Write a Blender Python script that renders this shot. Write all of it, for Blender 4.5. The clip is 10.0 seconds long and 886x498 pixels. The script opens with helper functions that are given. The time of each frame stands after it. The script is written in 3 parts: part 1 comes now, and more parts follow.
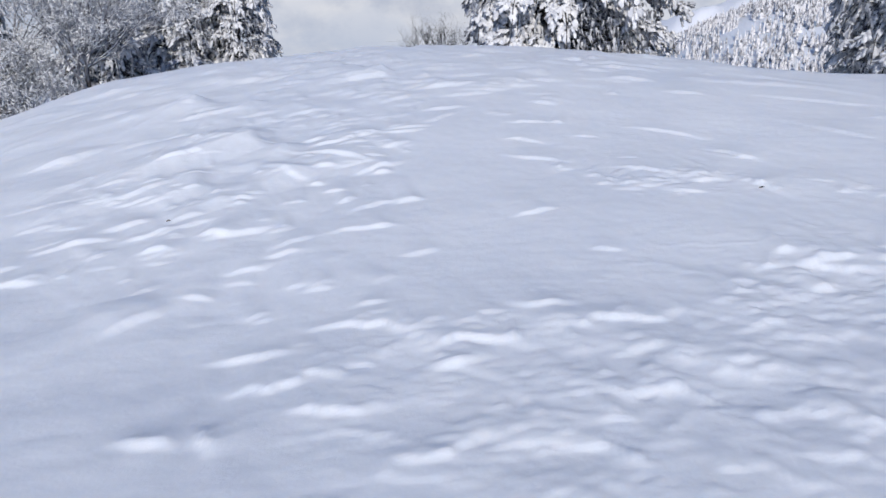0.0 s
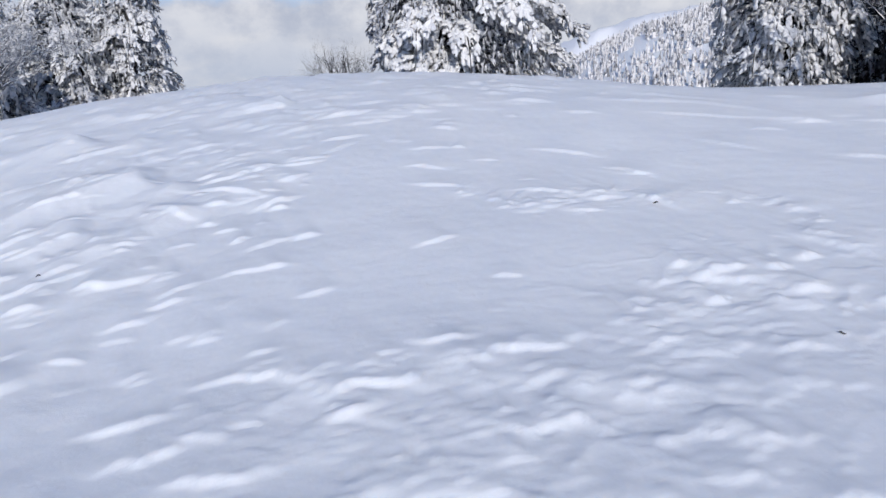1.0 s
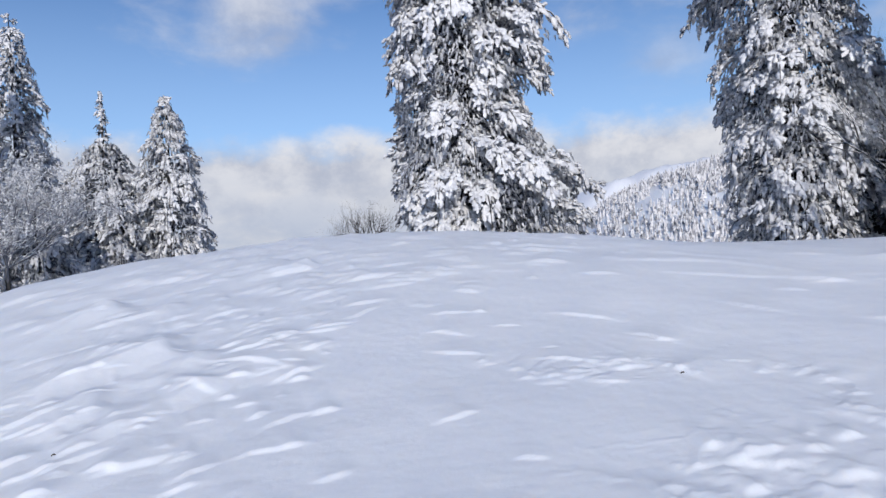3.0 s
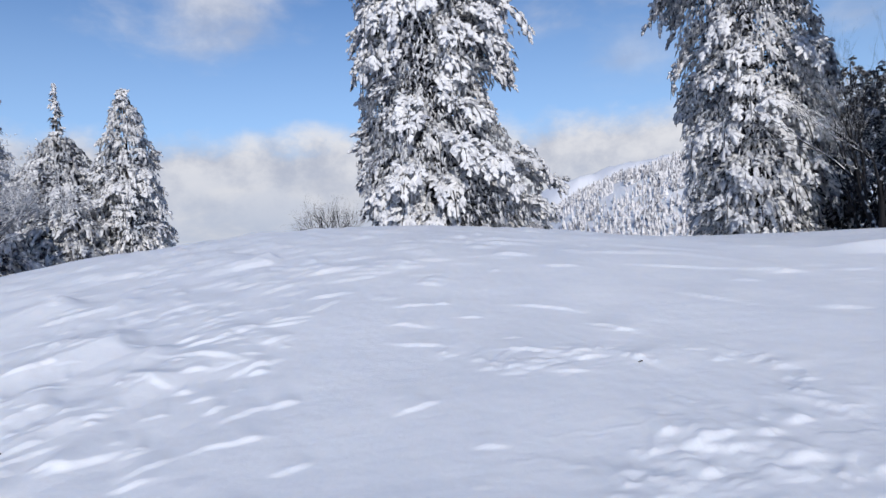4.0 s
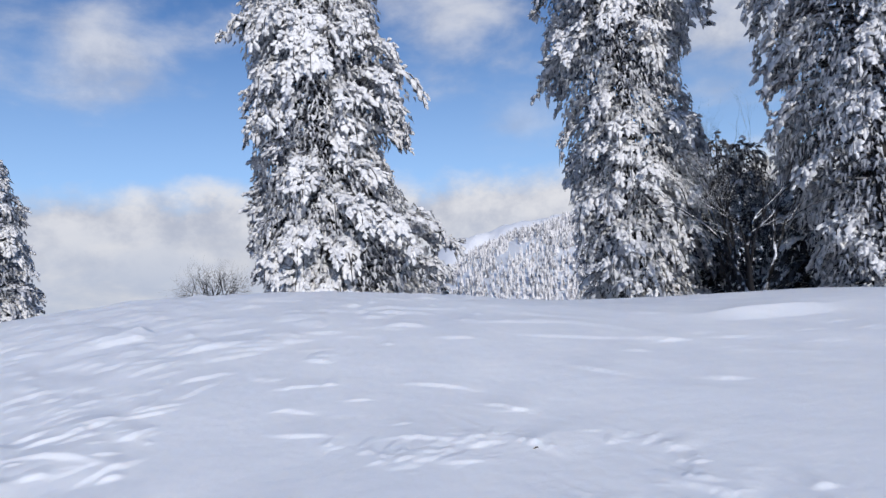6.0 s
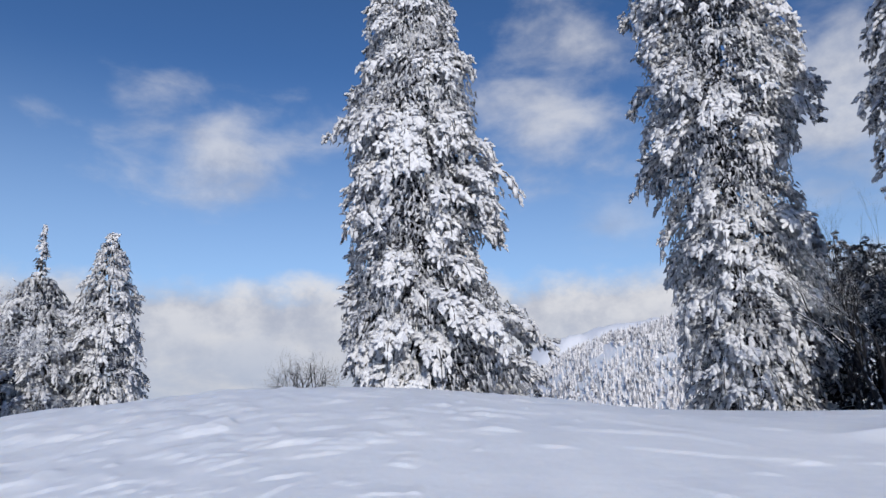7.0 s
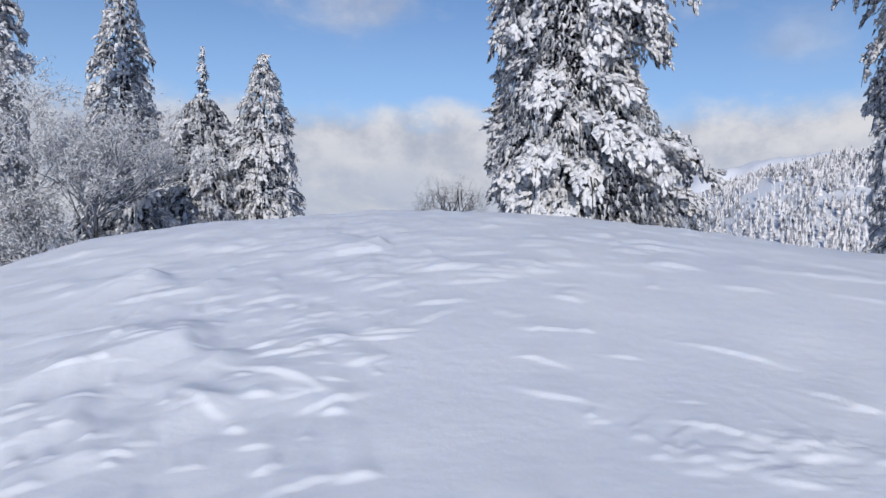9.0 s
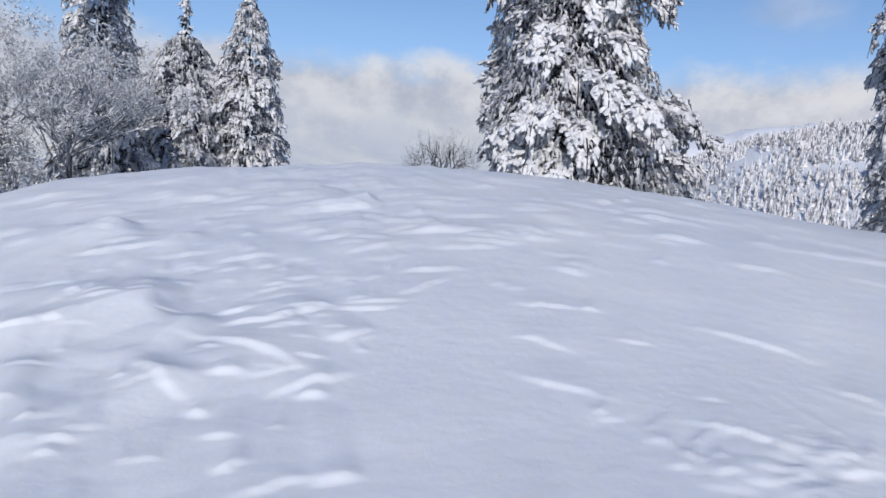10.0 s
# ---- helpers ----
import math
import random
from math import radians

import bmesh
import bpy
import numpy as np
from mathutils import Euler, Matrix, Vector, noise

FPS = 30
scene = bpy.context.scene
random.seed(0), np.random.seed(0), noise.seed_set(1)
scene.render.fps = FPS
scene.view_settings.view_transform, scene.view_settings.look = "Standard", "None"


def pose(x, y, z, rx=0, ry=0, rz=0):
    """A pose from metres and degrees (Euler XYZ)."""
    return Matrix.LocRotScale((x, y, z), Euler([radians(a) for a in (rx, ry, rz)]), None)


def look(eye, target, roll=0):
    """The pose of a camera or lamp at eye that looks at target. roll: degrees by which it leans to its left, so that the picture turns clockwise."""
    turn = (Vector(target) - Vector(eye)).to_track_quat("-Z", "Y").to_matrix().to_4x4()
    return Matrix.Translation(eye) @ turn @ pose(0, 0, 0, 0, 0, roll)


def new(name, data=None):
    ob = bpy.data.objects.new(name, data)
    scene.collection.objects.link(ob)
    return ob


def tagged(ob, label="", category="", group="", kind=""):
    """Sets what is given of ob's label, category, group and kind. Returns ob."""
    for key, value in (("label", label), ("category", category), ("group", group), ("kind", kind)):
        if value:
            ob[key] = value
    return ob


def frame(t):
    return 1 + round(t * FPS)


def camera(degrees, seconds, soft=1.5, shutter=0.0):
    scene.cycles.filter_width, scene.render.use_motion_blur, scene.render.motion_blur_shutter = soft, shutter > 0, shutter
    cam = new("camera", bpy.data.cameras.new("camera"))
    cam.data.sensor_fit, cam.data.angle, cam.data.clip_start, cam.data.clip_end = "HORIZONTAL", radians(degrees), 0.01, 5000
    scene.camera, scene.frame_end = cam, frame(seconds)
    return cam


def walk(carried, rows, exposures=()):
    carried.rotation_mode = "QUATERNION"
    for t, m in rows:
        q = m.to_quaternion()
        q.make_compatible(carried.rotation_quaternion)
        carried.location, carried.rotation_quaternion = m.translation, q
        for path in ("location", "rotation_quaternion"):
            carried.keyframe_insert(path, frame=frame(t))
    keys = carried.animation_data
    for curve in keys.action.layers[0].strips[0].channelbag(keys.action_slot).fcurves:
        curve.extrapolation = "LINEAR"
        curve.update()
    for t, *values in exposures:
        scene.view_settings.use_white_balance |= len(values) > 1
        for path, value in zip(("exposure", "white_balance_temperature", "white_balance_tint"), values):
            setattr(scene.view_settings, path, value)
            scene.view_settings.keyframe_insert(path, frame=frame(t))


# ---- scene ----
cam = camera(68.8, 10.0)
PATH = [
    (0, (0.142, 0.215, 1.281), (0.085, 2.136, 0.726), -0.2),
    (0.5, (0.206, 0.233, 1.287), (0.314, 2.15, 0.728), -0.9),
    (1, (0.309, 0.373, 1.302), (0.489, 2.304, 0.812), -2.2),
    (1.5, (0.403, 0.418, 1.386), (0.589, 2.379, 1.043), -2.8),
    (2, (0.377, 0.399, 1.446), (0.548, 2.386, 1.306), -2.9),
    (3.3, (0.34, 0.386, 1.492), (0.47, 2.382, 1.482), -2.9),
    (3.5, (0.391, 0.39, 1.48), (0.58, 2.381, 1.493), -3.4),
    (4, (0.386, 0.407, 1.446), (0.62, 2.392, 1.389), -3.0),
    (4.5, (0.489, 0.409, 1.446), (0.92, 2.361, 1.362), -3.6),
    (5, (0.535, 0.471, 1.41), (1.006, 2.408, 1.248), -3.5),
    (6.3, (0.526, 0.72, 1.654), (1.083, 2.629, 1.87), -3.6),
    (6.5, (0.563, 0.769, 1.646), (1.009, 2.694, 1.957), -3.1),
    (6.8, (0.601, 0.962, 1.63), (0.894, 2.877, 2.127), -0.8),
    (7, (0.579, 1.099, 1.615), (0.854, 3.036, 2.028), -0.9),
    (7.5, (0.501, 1.232, 1.576), (0.699, 3.212, 1.771), 0.6),
    (8, (0.331, 1.51, 1.596), (0.455, 3.505, 1.684), 1.3),
    (8.5, (0.261, 1.696, 1.605), (0.225, 3.696, 1.582), 2.0),
    (9, (0.354, 2.006, 1.594), (0.214, 3.998, 1.48), 1.5),
    (9.5, (0.387, 2.248, 1.617), (0.326, 4.237, 1.419), 0.7),
    (10, (0.236, 2.513, 1.63), (0.152, 4.496, 1.379), 4.2),
]
walk(cam, [(t, look(eye, target, roll)) for t, eye, target, roll in PATH],
     [(0, -0.19), (5.0, -0.19), (6.3, -0.20), (7.0, -0.28), (8.5, -0.30), (10, -0.27)])

# ---------------------------------------------------------------- light
SUN_AZ, SUN_EL = -179.0, 23.5      # degrees clockwise from straight ahead (+y), and above the horizon
sun_from = Vector((math.sin(radians(SUN_AZ)) * math.cos(radians(SUN_EL)),
                   math.cos(radians(SUN_AZ)) * math.cos(radians(SUN_EL)), math.sin(radians(SUN_EL))))
sun_data = bpy.data.lights.new("sun", "SUN")
sun_data.energy, sun_data.angle, sun_data.color = 3.6, radians(0.6), (1.0, 0.96, 0.92)
sun = new("sun", sun_data)
sun.matrix_world = look(sun_from * 50, (0, 0, 0))


class Nodes:
    """Short hand for building node trees."""

    def __init__(self, tree):
        self.tree = tree
        tree.nodes.clear()

    def add(self, kind, **values):
        n = self.tree.nodes.new(kind)
        for key, value in values.items():
            setattr(n, key, value)
        return n

    def link(self, a, b):
        self.tree.links.new(a, b)

    def put(self, socket, value):
        if isinstance(value, bpy.types.NodeSocket):
            self.link(value, socket)
        else:
            socket.default_value = value

    def math(self, op, a, b=0.0, clamp=False):
        n = self.add("ShaderNodeMath", operation=op, use_clamp=clamp)
        self.put(n.inputs[0], a)
        self.put(n.inputs[1], b)
        return n.outputs[0]

    def ramp(self, value, lo, hi, to_lo=0.0, to_hi=1.0):
        n = self.add("ShaderNodeMapRange", interpolation_type="SMOOTHSTEP")
        self.put(n.inputs[0], value)
        for i, v in enumerate((lo, hi, to_lo, to_hi)):
            self.put(n.inputs[i + 1], v)
        return n.outputs[0]

    def mix(self, fac, a, b):
        n = self.add("ShaderNodeMix", data_type="RGBA")
        self.put(n.inputs[0], fac)
        for i, v in ((6, a), (7, b)):
            self.put(n.inputs[i], v if isinstance(v, bpy.types.NodeSocket) else (*v[:3], 1))
        return n.outputs[2]

    def noise(self, vector, scale, detail=4.0, rough=0.55, distortion=0.0):
        n = self.add("ShaderNodeTexNoise")
        if vector is not None:
            self.link(vector, n.inputs["Vector"])
        n.inputs["Scale"].default_value = scale
        n.inputs["Detail"].default_value = detail
        n.inputs["Roughness"].default_value = rough
        n.inputs["Distortion"].default_value = distortion
        return n.outputs[0]

    def scaled(self, vector, scale, offset=(0, 0, 0)):
        n = self.add("ShaderNodeMapping")
        self.link(vector, n.inputs[0])
        n.inputs["Location"].default_value = offset
        n.inputs["Scale"].default_value = scale
        return n.outputs[0]


# sky: clear blue overhead, a cumulus bank over the valley and a few loose clouds
world = bpy.data.worlds.new("sky")
scene.world = world
world.use_nodes = True
w = Nodes(world.node_tree)
sky = w.add("ShaderNodeTexSky", sky_type="NISHITA", sun_disc=False, sun_elevation=radians(SUN_EL), sun_rotation=radians(SUN_AZ),
            altitude=2600.0, air_density=1.0, dust_density=0.8, ozone_density=2.5)
way = w.add("ShaderNodeTexCoord").outputs["Generated"]
sep = w.add("ShaderNodeSeparateXYZ")
w.link(way, sep.inputs[0])
elev = w.math("MULTIPLY", w.math("ARCSINE", sep.outputs[2]), 57.2958)
azim = w.math("MULTIPLY", w.math("ARCTAN2", sep.outputs[0], sep.outputs[1]), 57.2958)
lumps = w.noise(w.scaled(way, (1, 1, 1.6)), 7.0, 7.0, 0.58)
wisps = w.noise(w.scaled(way, (1, 1, 2.0), (3.1, 0.7, 0.2)), 7.5, 6.0, 0.55, 0.2)
fine = w.noise(way, 24.0, 5.0, 0.6)
bank_top = w.math("ADD", 5.4, w.math("MULTIPLY", lumps, 8.0))
bank = w.ramp(w.math("SUBTRACT", bank_top, elev), -0.6, 2.6)


def loose_cloud(az, el, half_az, half_el, density):
    a = w.math("DIVIDE", w.math("SUBTRACT", azim, az), half_az)
    e = w.math("DIVIDE", w.math("SUBTRACT", elev, el), half_el)
    r = w.math("SQRT", w.math("ADD", w.math("MULTIPLY", a, a), w.math("MULTIPLY", e, e)))
    shape = w.math("ADD", w.math("SUBTRACT", 1.0, r), w.math("MULTIPLY", w.math("SUBTRACT", wisps, 0.5), 2.7))
    return w.math("MULTIPLY", w.ramp(shape, -0.1, 1.3), density)


cover = bank
for cloud in ((-11.0, 20.2, 12.5, 5.2, 0.75), (18.5, 24.5, 10.0, 9.0, 0.80), (41, 22, 10, 11, 0.85), (23, 13.3, 5.0, 3.2, 0.45), (75, 30, 18, 9, 0.7),
              (-75, 34, 22, 9, 0.7), (150, 40, 30, 14, 0.7)):
    cover = w.math("MAXIMUM", cover, loose_cloud(*cloud))
cloud_tint = w.mix(w.ramp(w.math("ADD", lumps, w.math("MULTIPLY", fine, 0.5)), 0.56, 0.92), (0.50, 0.54, 0.655), (0.81, 0.82, 0.87))
cloud_tint = w.mix(w.ramp(elev, -2.0, 9.0), w.mix(w.ramp(wisps, 0.38, 0.66), (0.50, 0.57, 0.72), (0.72, 0.74, 0.80)), cloud_tint)
clear = w.add("ShaderNodeBackground")
deep = w.add("ShaderNodeHueSaturation")
deep.inputs["Saturation"].default_value, deep.inputs["Value"].default_value = 1.19, 1.38
deep.inputs["Hue"].default_value = 0.506
w.link(sky.outputs[0], deep.inputs["Color"])
haze = w.mix(w.ramp(elev, 28.0, 6.0, 0.0, 0.42), deep.outputs[0], (5.8, 8.0, 11.0))
w.link(haze, clear.inputs[0])
clear.inputs[1].default_value = 0.10
cloudy = w.add("ShaderNodeBackground")
w.link(cloud_tint, cloudy.inputs[0])
cloudy.inputs[1].default_value = 1.05
blend = w.add("ShaderNodeMixShader")
w.link(cover, blend.inputs[0])
w.link(clear.outputs[0], blend.inputs[1])
w.link(cloudy.outputs[0], blend.inputs[2])
w.link(blend.outputs[0], w.add("ShaderNodeOutputWorld").inputs[0])


# ---------------------------------------------------------------- materials
def material(name, roughness=0.7, specular=0.3):
    m = bpy.data.materials.new(name)
    m.use_nodes = True
    n = Nodes(m.node_tree)
    b = n.add("ShaderNodeBsdfPrincipled")
    b.inputs["Roughness"].default_value = roughness
    b.inputs["Specular IOR Level"].default_value = specular
    n.link(b.outputs[0], n.add("ShaderNodeOutputMaterial").inputs[0])
    at = n.add("ShaderNodeNewGeometry")
    return m, n, b, at


def relief(n, b, height, strength, distance):
    bump = n.add("ShaderNodeBump")
    n.link(height, bump.inputs["Height"])
    bump.inputs["Strength"].default_value = strength
    bump.inputs["Distance"].default_value = distance
    n.link(bump.outputs[0], b.inputs["Normal"])


def snow_material():
    m, n, b, at = material("snow", 0.62, 0.25)
    p = at.outputs["Position"]
    big = n.noise(p, 0.55, 5.0, 0.6)
    crust = n.noise(p, 3.5, 5.0, 0.6)
    grain = n.noise(p, 26.0, 6.0, 0.7)
    n.link(n.mix(n.ramp(n.math("ADD", big, n.math("MULTIPLY", crust, 0.5)), 0.5, 1.0), (0.75, 0.775, 0.82), (0.82, 0.835, 0.86)), b.inputs["Base Color"])
    n.link(n.ramp(crust, 0.35, 0.7, 0.75, 0.5), b.inputs["Roughness"])
    height = n.math("ADD", n.math("MULTIPLY", crust, 0.6), n.math("MULTIPLY", grain, 0.3))
    relief(n, b, height, 0.30, 0.02)
    # light spreads a little way inside the snow
    b.inputs["Subsurface Weight"].default_value = 0.55
    b.inputs["Subsurface Radius"].default_value = (0.9, 1.0, 1.1)
    b.inputs["Subsurface Scale"].default_value = 0.012
    return m


def rime_material():
    m, n, b, at = material("rime", 0.8, 0.1)
    p = at.outputs["Position"]
    patch = n.noise(p, 1.6, 4.0, 0.6)
    grain = n.noise(p, 11.0, 5.0, 0.65)
    per = at.outputs["Random Per Island"]
    thin = n.math("ADD", n.math("MULTIPLY", patch, 0.5), n.math("ADD", n.math("MULTIPLY", grain, 0.4), n.math("MULTIPLY", per, 0.35)))
    tint = n.mix(n.ramp(thin, 0.38, 0.66), (0.64, 0.65, 0.69), (0.90, 0.90, 0.915))
    n.link(tint, b.inputs["Base Color"])
    relief(n, b, grain, 0.8, 0.04)
    # ice needles let some light through
    glow = n.add("ShaderNodeBsdfTranslucent")
    n.link(tint, glow.inputs["Color"])
    both = n.add("ShaderNodeMixShader")
    both.inputs[0].default_value = 0.14
    n.link(b.outputs[0], both.inputs[1])
    n.link(glow.outputs[0], both.inputs[2])
    out = [k for k in m.node_tree.nodes if k.type == "OUTPUT_MATERIAL"][0]
    n.link(both.outputs[0], out.inputs[0])
    return m


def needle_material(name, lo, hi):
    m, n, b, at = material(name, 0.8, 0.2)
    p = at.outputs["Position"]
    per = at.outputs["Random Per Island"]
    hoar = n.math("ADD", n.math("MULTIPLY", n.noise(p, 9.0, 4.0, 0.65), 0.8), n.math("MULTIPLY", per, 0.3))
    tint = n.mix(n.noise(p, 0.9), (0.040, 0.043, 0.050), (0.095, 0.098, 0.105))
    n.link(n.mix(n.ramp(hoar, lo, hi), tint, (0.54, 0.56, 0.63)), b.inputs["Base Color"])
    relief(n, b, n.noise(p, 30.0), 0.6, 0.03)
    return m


def wood_material(name, dark, light, frost):
    m, n, b, at = material(name, 0.85, 0.2)
    p = at.outputs["Position"]
    grain = n.noise(n.scaled(p, (1, 1, 0.25)), 22.0, 5.0, 0.65)
    sepn = n.add("ShaderNodeSeparateXYZ")
    n.link(at.outputs["Normal"], sepn.inputs[0])
    cover_up = n.math("ADD", n.math("MULTIPLY", sepn.outputs[2], 0.45), n.math("MULTIPLY", n.noise(p, 6.0), 0.8))
    n.link(n.mix(n.ramp(cover_up, 0.62 - frost, 0.80 - frost), n.mix(grain, dark, light), (0.86, 0.87, 0.90)), b.inputs["Base Color"])
    relief(n, b, grain, 0.7, 0.02)
    return m


def far_forest_material():
    m, n, b, at = material("far_rimed_conifers", 0.85, 0.15)
    p = at.outputs["Position"]
    per = at.outputs["Random Per Island"]
    sepn = n.add("ShaderNodeSeparateXYZ")
    n.link(at.outputs["Normal"], sepn.inputs[0])
    frost = n.math("ADD", n.math("ADD", n.math("MULTIPLY", n.noise(p, 0.16, 5.0, 0.7), 0.5), n.math("MULTIPLY", n.noise(p, 0.014, 3.0, 0.6), 0.4)), n.math("ADD", n.math("MULTIPLY", per, 0.45), n.math("MULTIPLY", sepn.outputs[2], 0.30)))
    n.link(n.mix(n.ramp(frost, 0.46, 0.84), (0.14, 0.14, 0.15), (0.83, 0.81, 0.81)), b.inputs["Base Color"])
    return m


SNOW, RIME = snow_material(), rime_material()
# the second needles carry less frost, darkened for the wood's shade
NEEDLES, DARK_NEEDLES = needle_material("frosted_needles", 0.36, 0.66), needle_material("shaded_bare_needles", 0.55, 0.92)
BARK = wood_material("frosted_bark", (0.032, 0.030, 0.030), (0.085, 0.08, 0.078), 0.05)
TWIG = wood_material("frosted_twigs", (0.06, 0.055, 0.055), (0.14, 0.12, 0.11), 0.18)
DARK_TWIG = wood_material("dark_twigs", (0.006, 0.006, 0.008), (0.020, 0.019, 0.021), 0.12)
HOAR = wood_material("hoar_frosted_twigs", (0.12, 0.12, 0.13), (0.30, 0.30, 0.33), 0.20)
CHAR = wood_material("charred_wood", (0.012, 0.011, 0.011), (0.06, 0.045, 0.035), -0.15)
FAR = far_forest_material()


# ---------------------------------------------------------------- mesh helpers
def mesh_object(name, verts, faces, mat, parent=None, smooth=False, label=""):
    """One mesh object from arrays of vertices and of equal-sided faces."""
    verts, faces = np.asarray(verts, np.float32), np.asarray(faces, np.int32)
    k = faces.shape[1]
    me = bpy.data.meshes.new(name)
    me.vertices.add(len(verts))
    me.vertices.foreach_set("co", verts.ravel())
    me.loops.add(faces.size)
    me.loops.foreach_set("vertex_index", faces.ravel())
    me.polygons.add(len(faces))
    me.polygons.foreach_set("loop_start", np.arange(0, faces.size, k, dtype=np.int32))
    me.polygons.foreach_set("use_smooth", np.full(len(faces), smooth))
    me.update(calc_edges=True)
    me.materials.append(mat)
    ob = new(name, me)
    if parent:
        ob.parent = parent
    if label:
        tagged(ob, label)
    return ob


def rounded(ob, verts, centres, ways, share):
    """Lets the lumps of a bough shade as one soft mass: normals part lump, part bough."""
    own = verts - centres
    own /= np.linalg.norm(own, axis=1)[:, None] + 1e-9
    ob.data.normals_split_custom_set_from_vertices(((1 - share) * own + share * ways).tolist())


def perlin(x, y, seed=0):
    """Gradient noise in the plane, about -0.7 to 0.7."""
    x, y = np.broadcast_arrays(np.asarray(x, float), np.asarray(y, float))
    i, j = np.floor(x).astype(np.int64), np.floor(y).astype(np.int64)
    fx, fy = x - i, y - j

    def corner(a, b):
        h = ((i + a) * 374761393 + (j + b) * 668265263 + seed * 1442695041) & 0x7FFFFFFF
        h = ((h ^ (h >> 13)) * 1274126177) & 0x7FFFFFFF
        ang = (h ^ (h >> 16)) % 4096 * (2 * math.pi / 4096)
        return np.cos(ang) * (fx - a) + np.sin(ang) * (fy - b)

    u, v = fx * fx * fx * (fx * (fx * 6 - 15) + 10), fy * fy * fy * (fy * (fy * 6 - 15) + 10)
    return (corner(0, 0) * (1 - u) + corner(1, 0) * u) * (1 - v) + (corner(0, 1) * (1 - u) + corner(1, 1) * u) * v


def fbm(x, y, octaves=4, seed=0, gain=0.5):
    total, amp = 0.0, 1.0
    for o in range(octaves):
        total = total + amp * perlin(x * 2 ** o, y * 2 ** o, seed + o)
        amp *= gain
    return total


def step(v, lo, hi):
    t = np.clip((v - lo) / (hi - lo), 0, 1)
    return t * t * (3 - 2 * t)


# ---------------------------------------------------------------- the ground
def dome(x, y):
    """The rounded snow shoulder, rising to a crest about fifteen metres off."""
    a, b = np.clip(x, -10, 12) / 10, (np.clip(y, -3, 17) - 8) / 10
    z = (0.768 + 0.284 * a + 1.828 * b - 1.014 * a * a - 0.481 * a * b - 0.238 * b * b
         + 0.665 * a ** 3 - 0.205 * a * a * b - 0.312 * a * b * b - 1.055 * b ** 3)
    for px_, py_, wide, up in ((-7.6, 13.3, 2.0, 0.09), (-3.7, 15.2, 1.4, -0.10), (1.3, 14.5, 2.0, 0.05), (6.8, 13.3, 1.8, -0.10), (11.3, 10.0, 2.0, 0.10)):
        z = z + up * np.exp(-((x - px_) ** 2 + (y - py_) ** 2) / wide ** 2)
    out = np.maximum(y - 17, 0)
    z = z - 0.16 * out - 0.004 * np.minimum(out, 25) ** 2
    left = np.maximum(-10 - x, 0)
    z = z - 0.12 * left
    z = z - 0.05 * np.maximum(x - 12, 0) - 0.06 * np.maximum(-3 - y, 0)
    return z


def far_land(x, y):
    """Valley floor, the wooded hill across it and snow mountains behind."""
    r = np.hypot(x, y)
    az = np.degrees(np.arctan2(x, y))
    z = -150 + 40 * fbm(x / 400, y / 400, 4, 11)
    top = np.interp(az, (-12, 3, 12, 16, 18, 22, 26.5, 31, 60, 100, 130), (0, 20, 90, 135, 198, 248, 274, 292, 350, 290, 0))
    z = z + top * step(r, 350, 1700) * (1 - 0.5 * step(r, 2000, 3600)) + 24 * fbm(x / 230, y / 230, 4, 21) * step(r, 400, 900)
    return z


def lie(x, y):
    """Ground height without the fine drifts."""
    x, y = np.asarray(x, float), np.asarray(y, float)
    r = np.hypot(x, y - 8)
    far = step(r, 38, 220)
    return dome(x, y) * (1 - far) + far_land(x, y) * far


def axis(lo, hi, d, mid_lo, mid_hi, grow_lo, grow_hi, reach):
    """Grid lines: close together in the middle, then ever wider out to the horizon."""
    line = list(np.arange(lo, hi + d / 2, d))
    for sign, mid, edge, grow in ((1, mid_hi, hi, grow_hi), (-1, mid_lo, lo, grow_lo)):
        p, s = edge, d
        out = []
        while abs(p) < reach:
            s *= grow if (p - mid) * sign < 0 else 1.09
            p += sign * s
            out.append(p)
        line = line + out if sign > 0 else out[::-1] + line
    return np.array(line)


gx = axis(-2.9, 3.2, 0.027, -9, 11, 1.032, 1.032, 4000)
gy = axis(1.8, 6.8, 0.0155, 1, 16.5, 1.09, 1.014, 4000)
GX, GY = np.meshgrid(gx, gy)
GZ = lie(GX, GY)
near = step(-np.hypot(GX, GY - 6), -30, -20)

# broad wind shaping
bend = GY + 0.42 * np.sqrt(0.6 + (GX - 0.8) ** 2)      # the drifts lie in arcs across the shoulder
GZ += near * (0.035 * fbm(GX * 0.45, bend * 0.45, 2, 3) + 0.005 * fbm(GX * 0.9, bend * 1.6, 2, 5))
left_side = step(-GX, -0.3, 1.5) * near
GZ += left_side * (0.050 * fbm(GX * 0.8 + 7, bend * 0.8, 2, 8) + 0.012 * np.abs(fbm(GX * 1.6, bend * 2.0, 2, 9)))


def window(x, y, reach):
    i0, i1 = np.searchsorted(gx, (x - reach, x + reach))
    j0, j1 = np.searchsorted(gy, (y - reach, y + reach))
    return slice(j0, j1), slice(i0, i1)


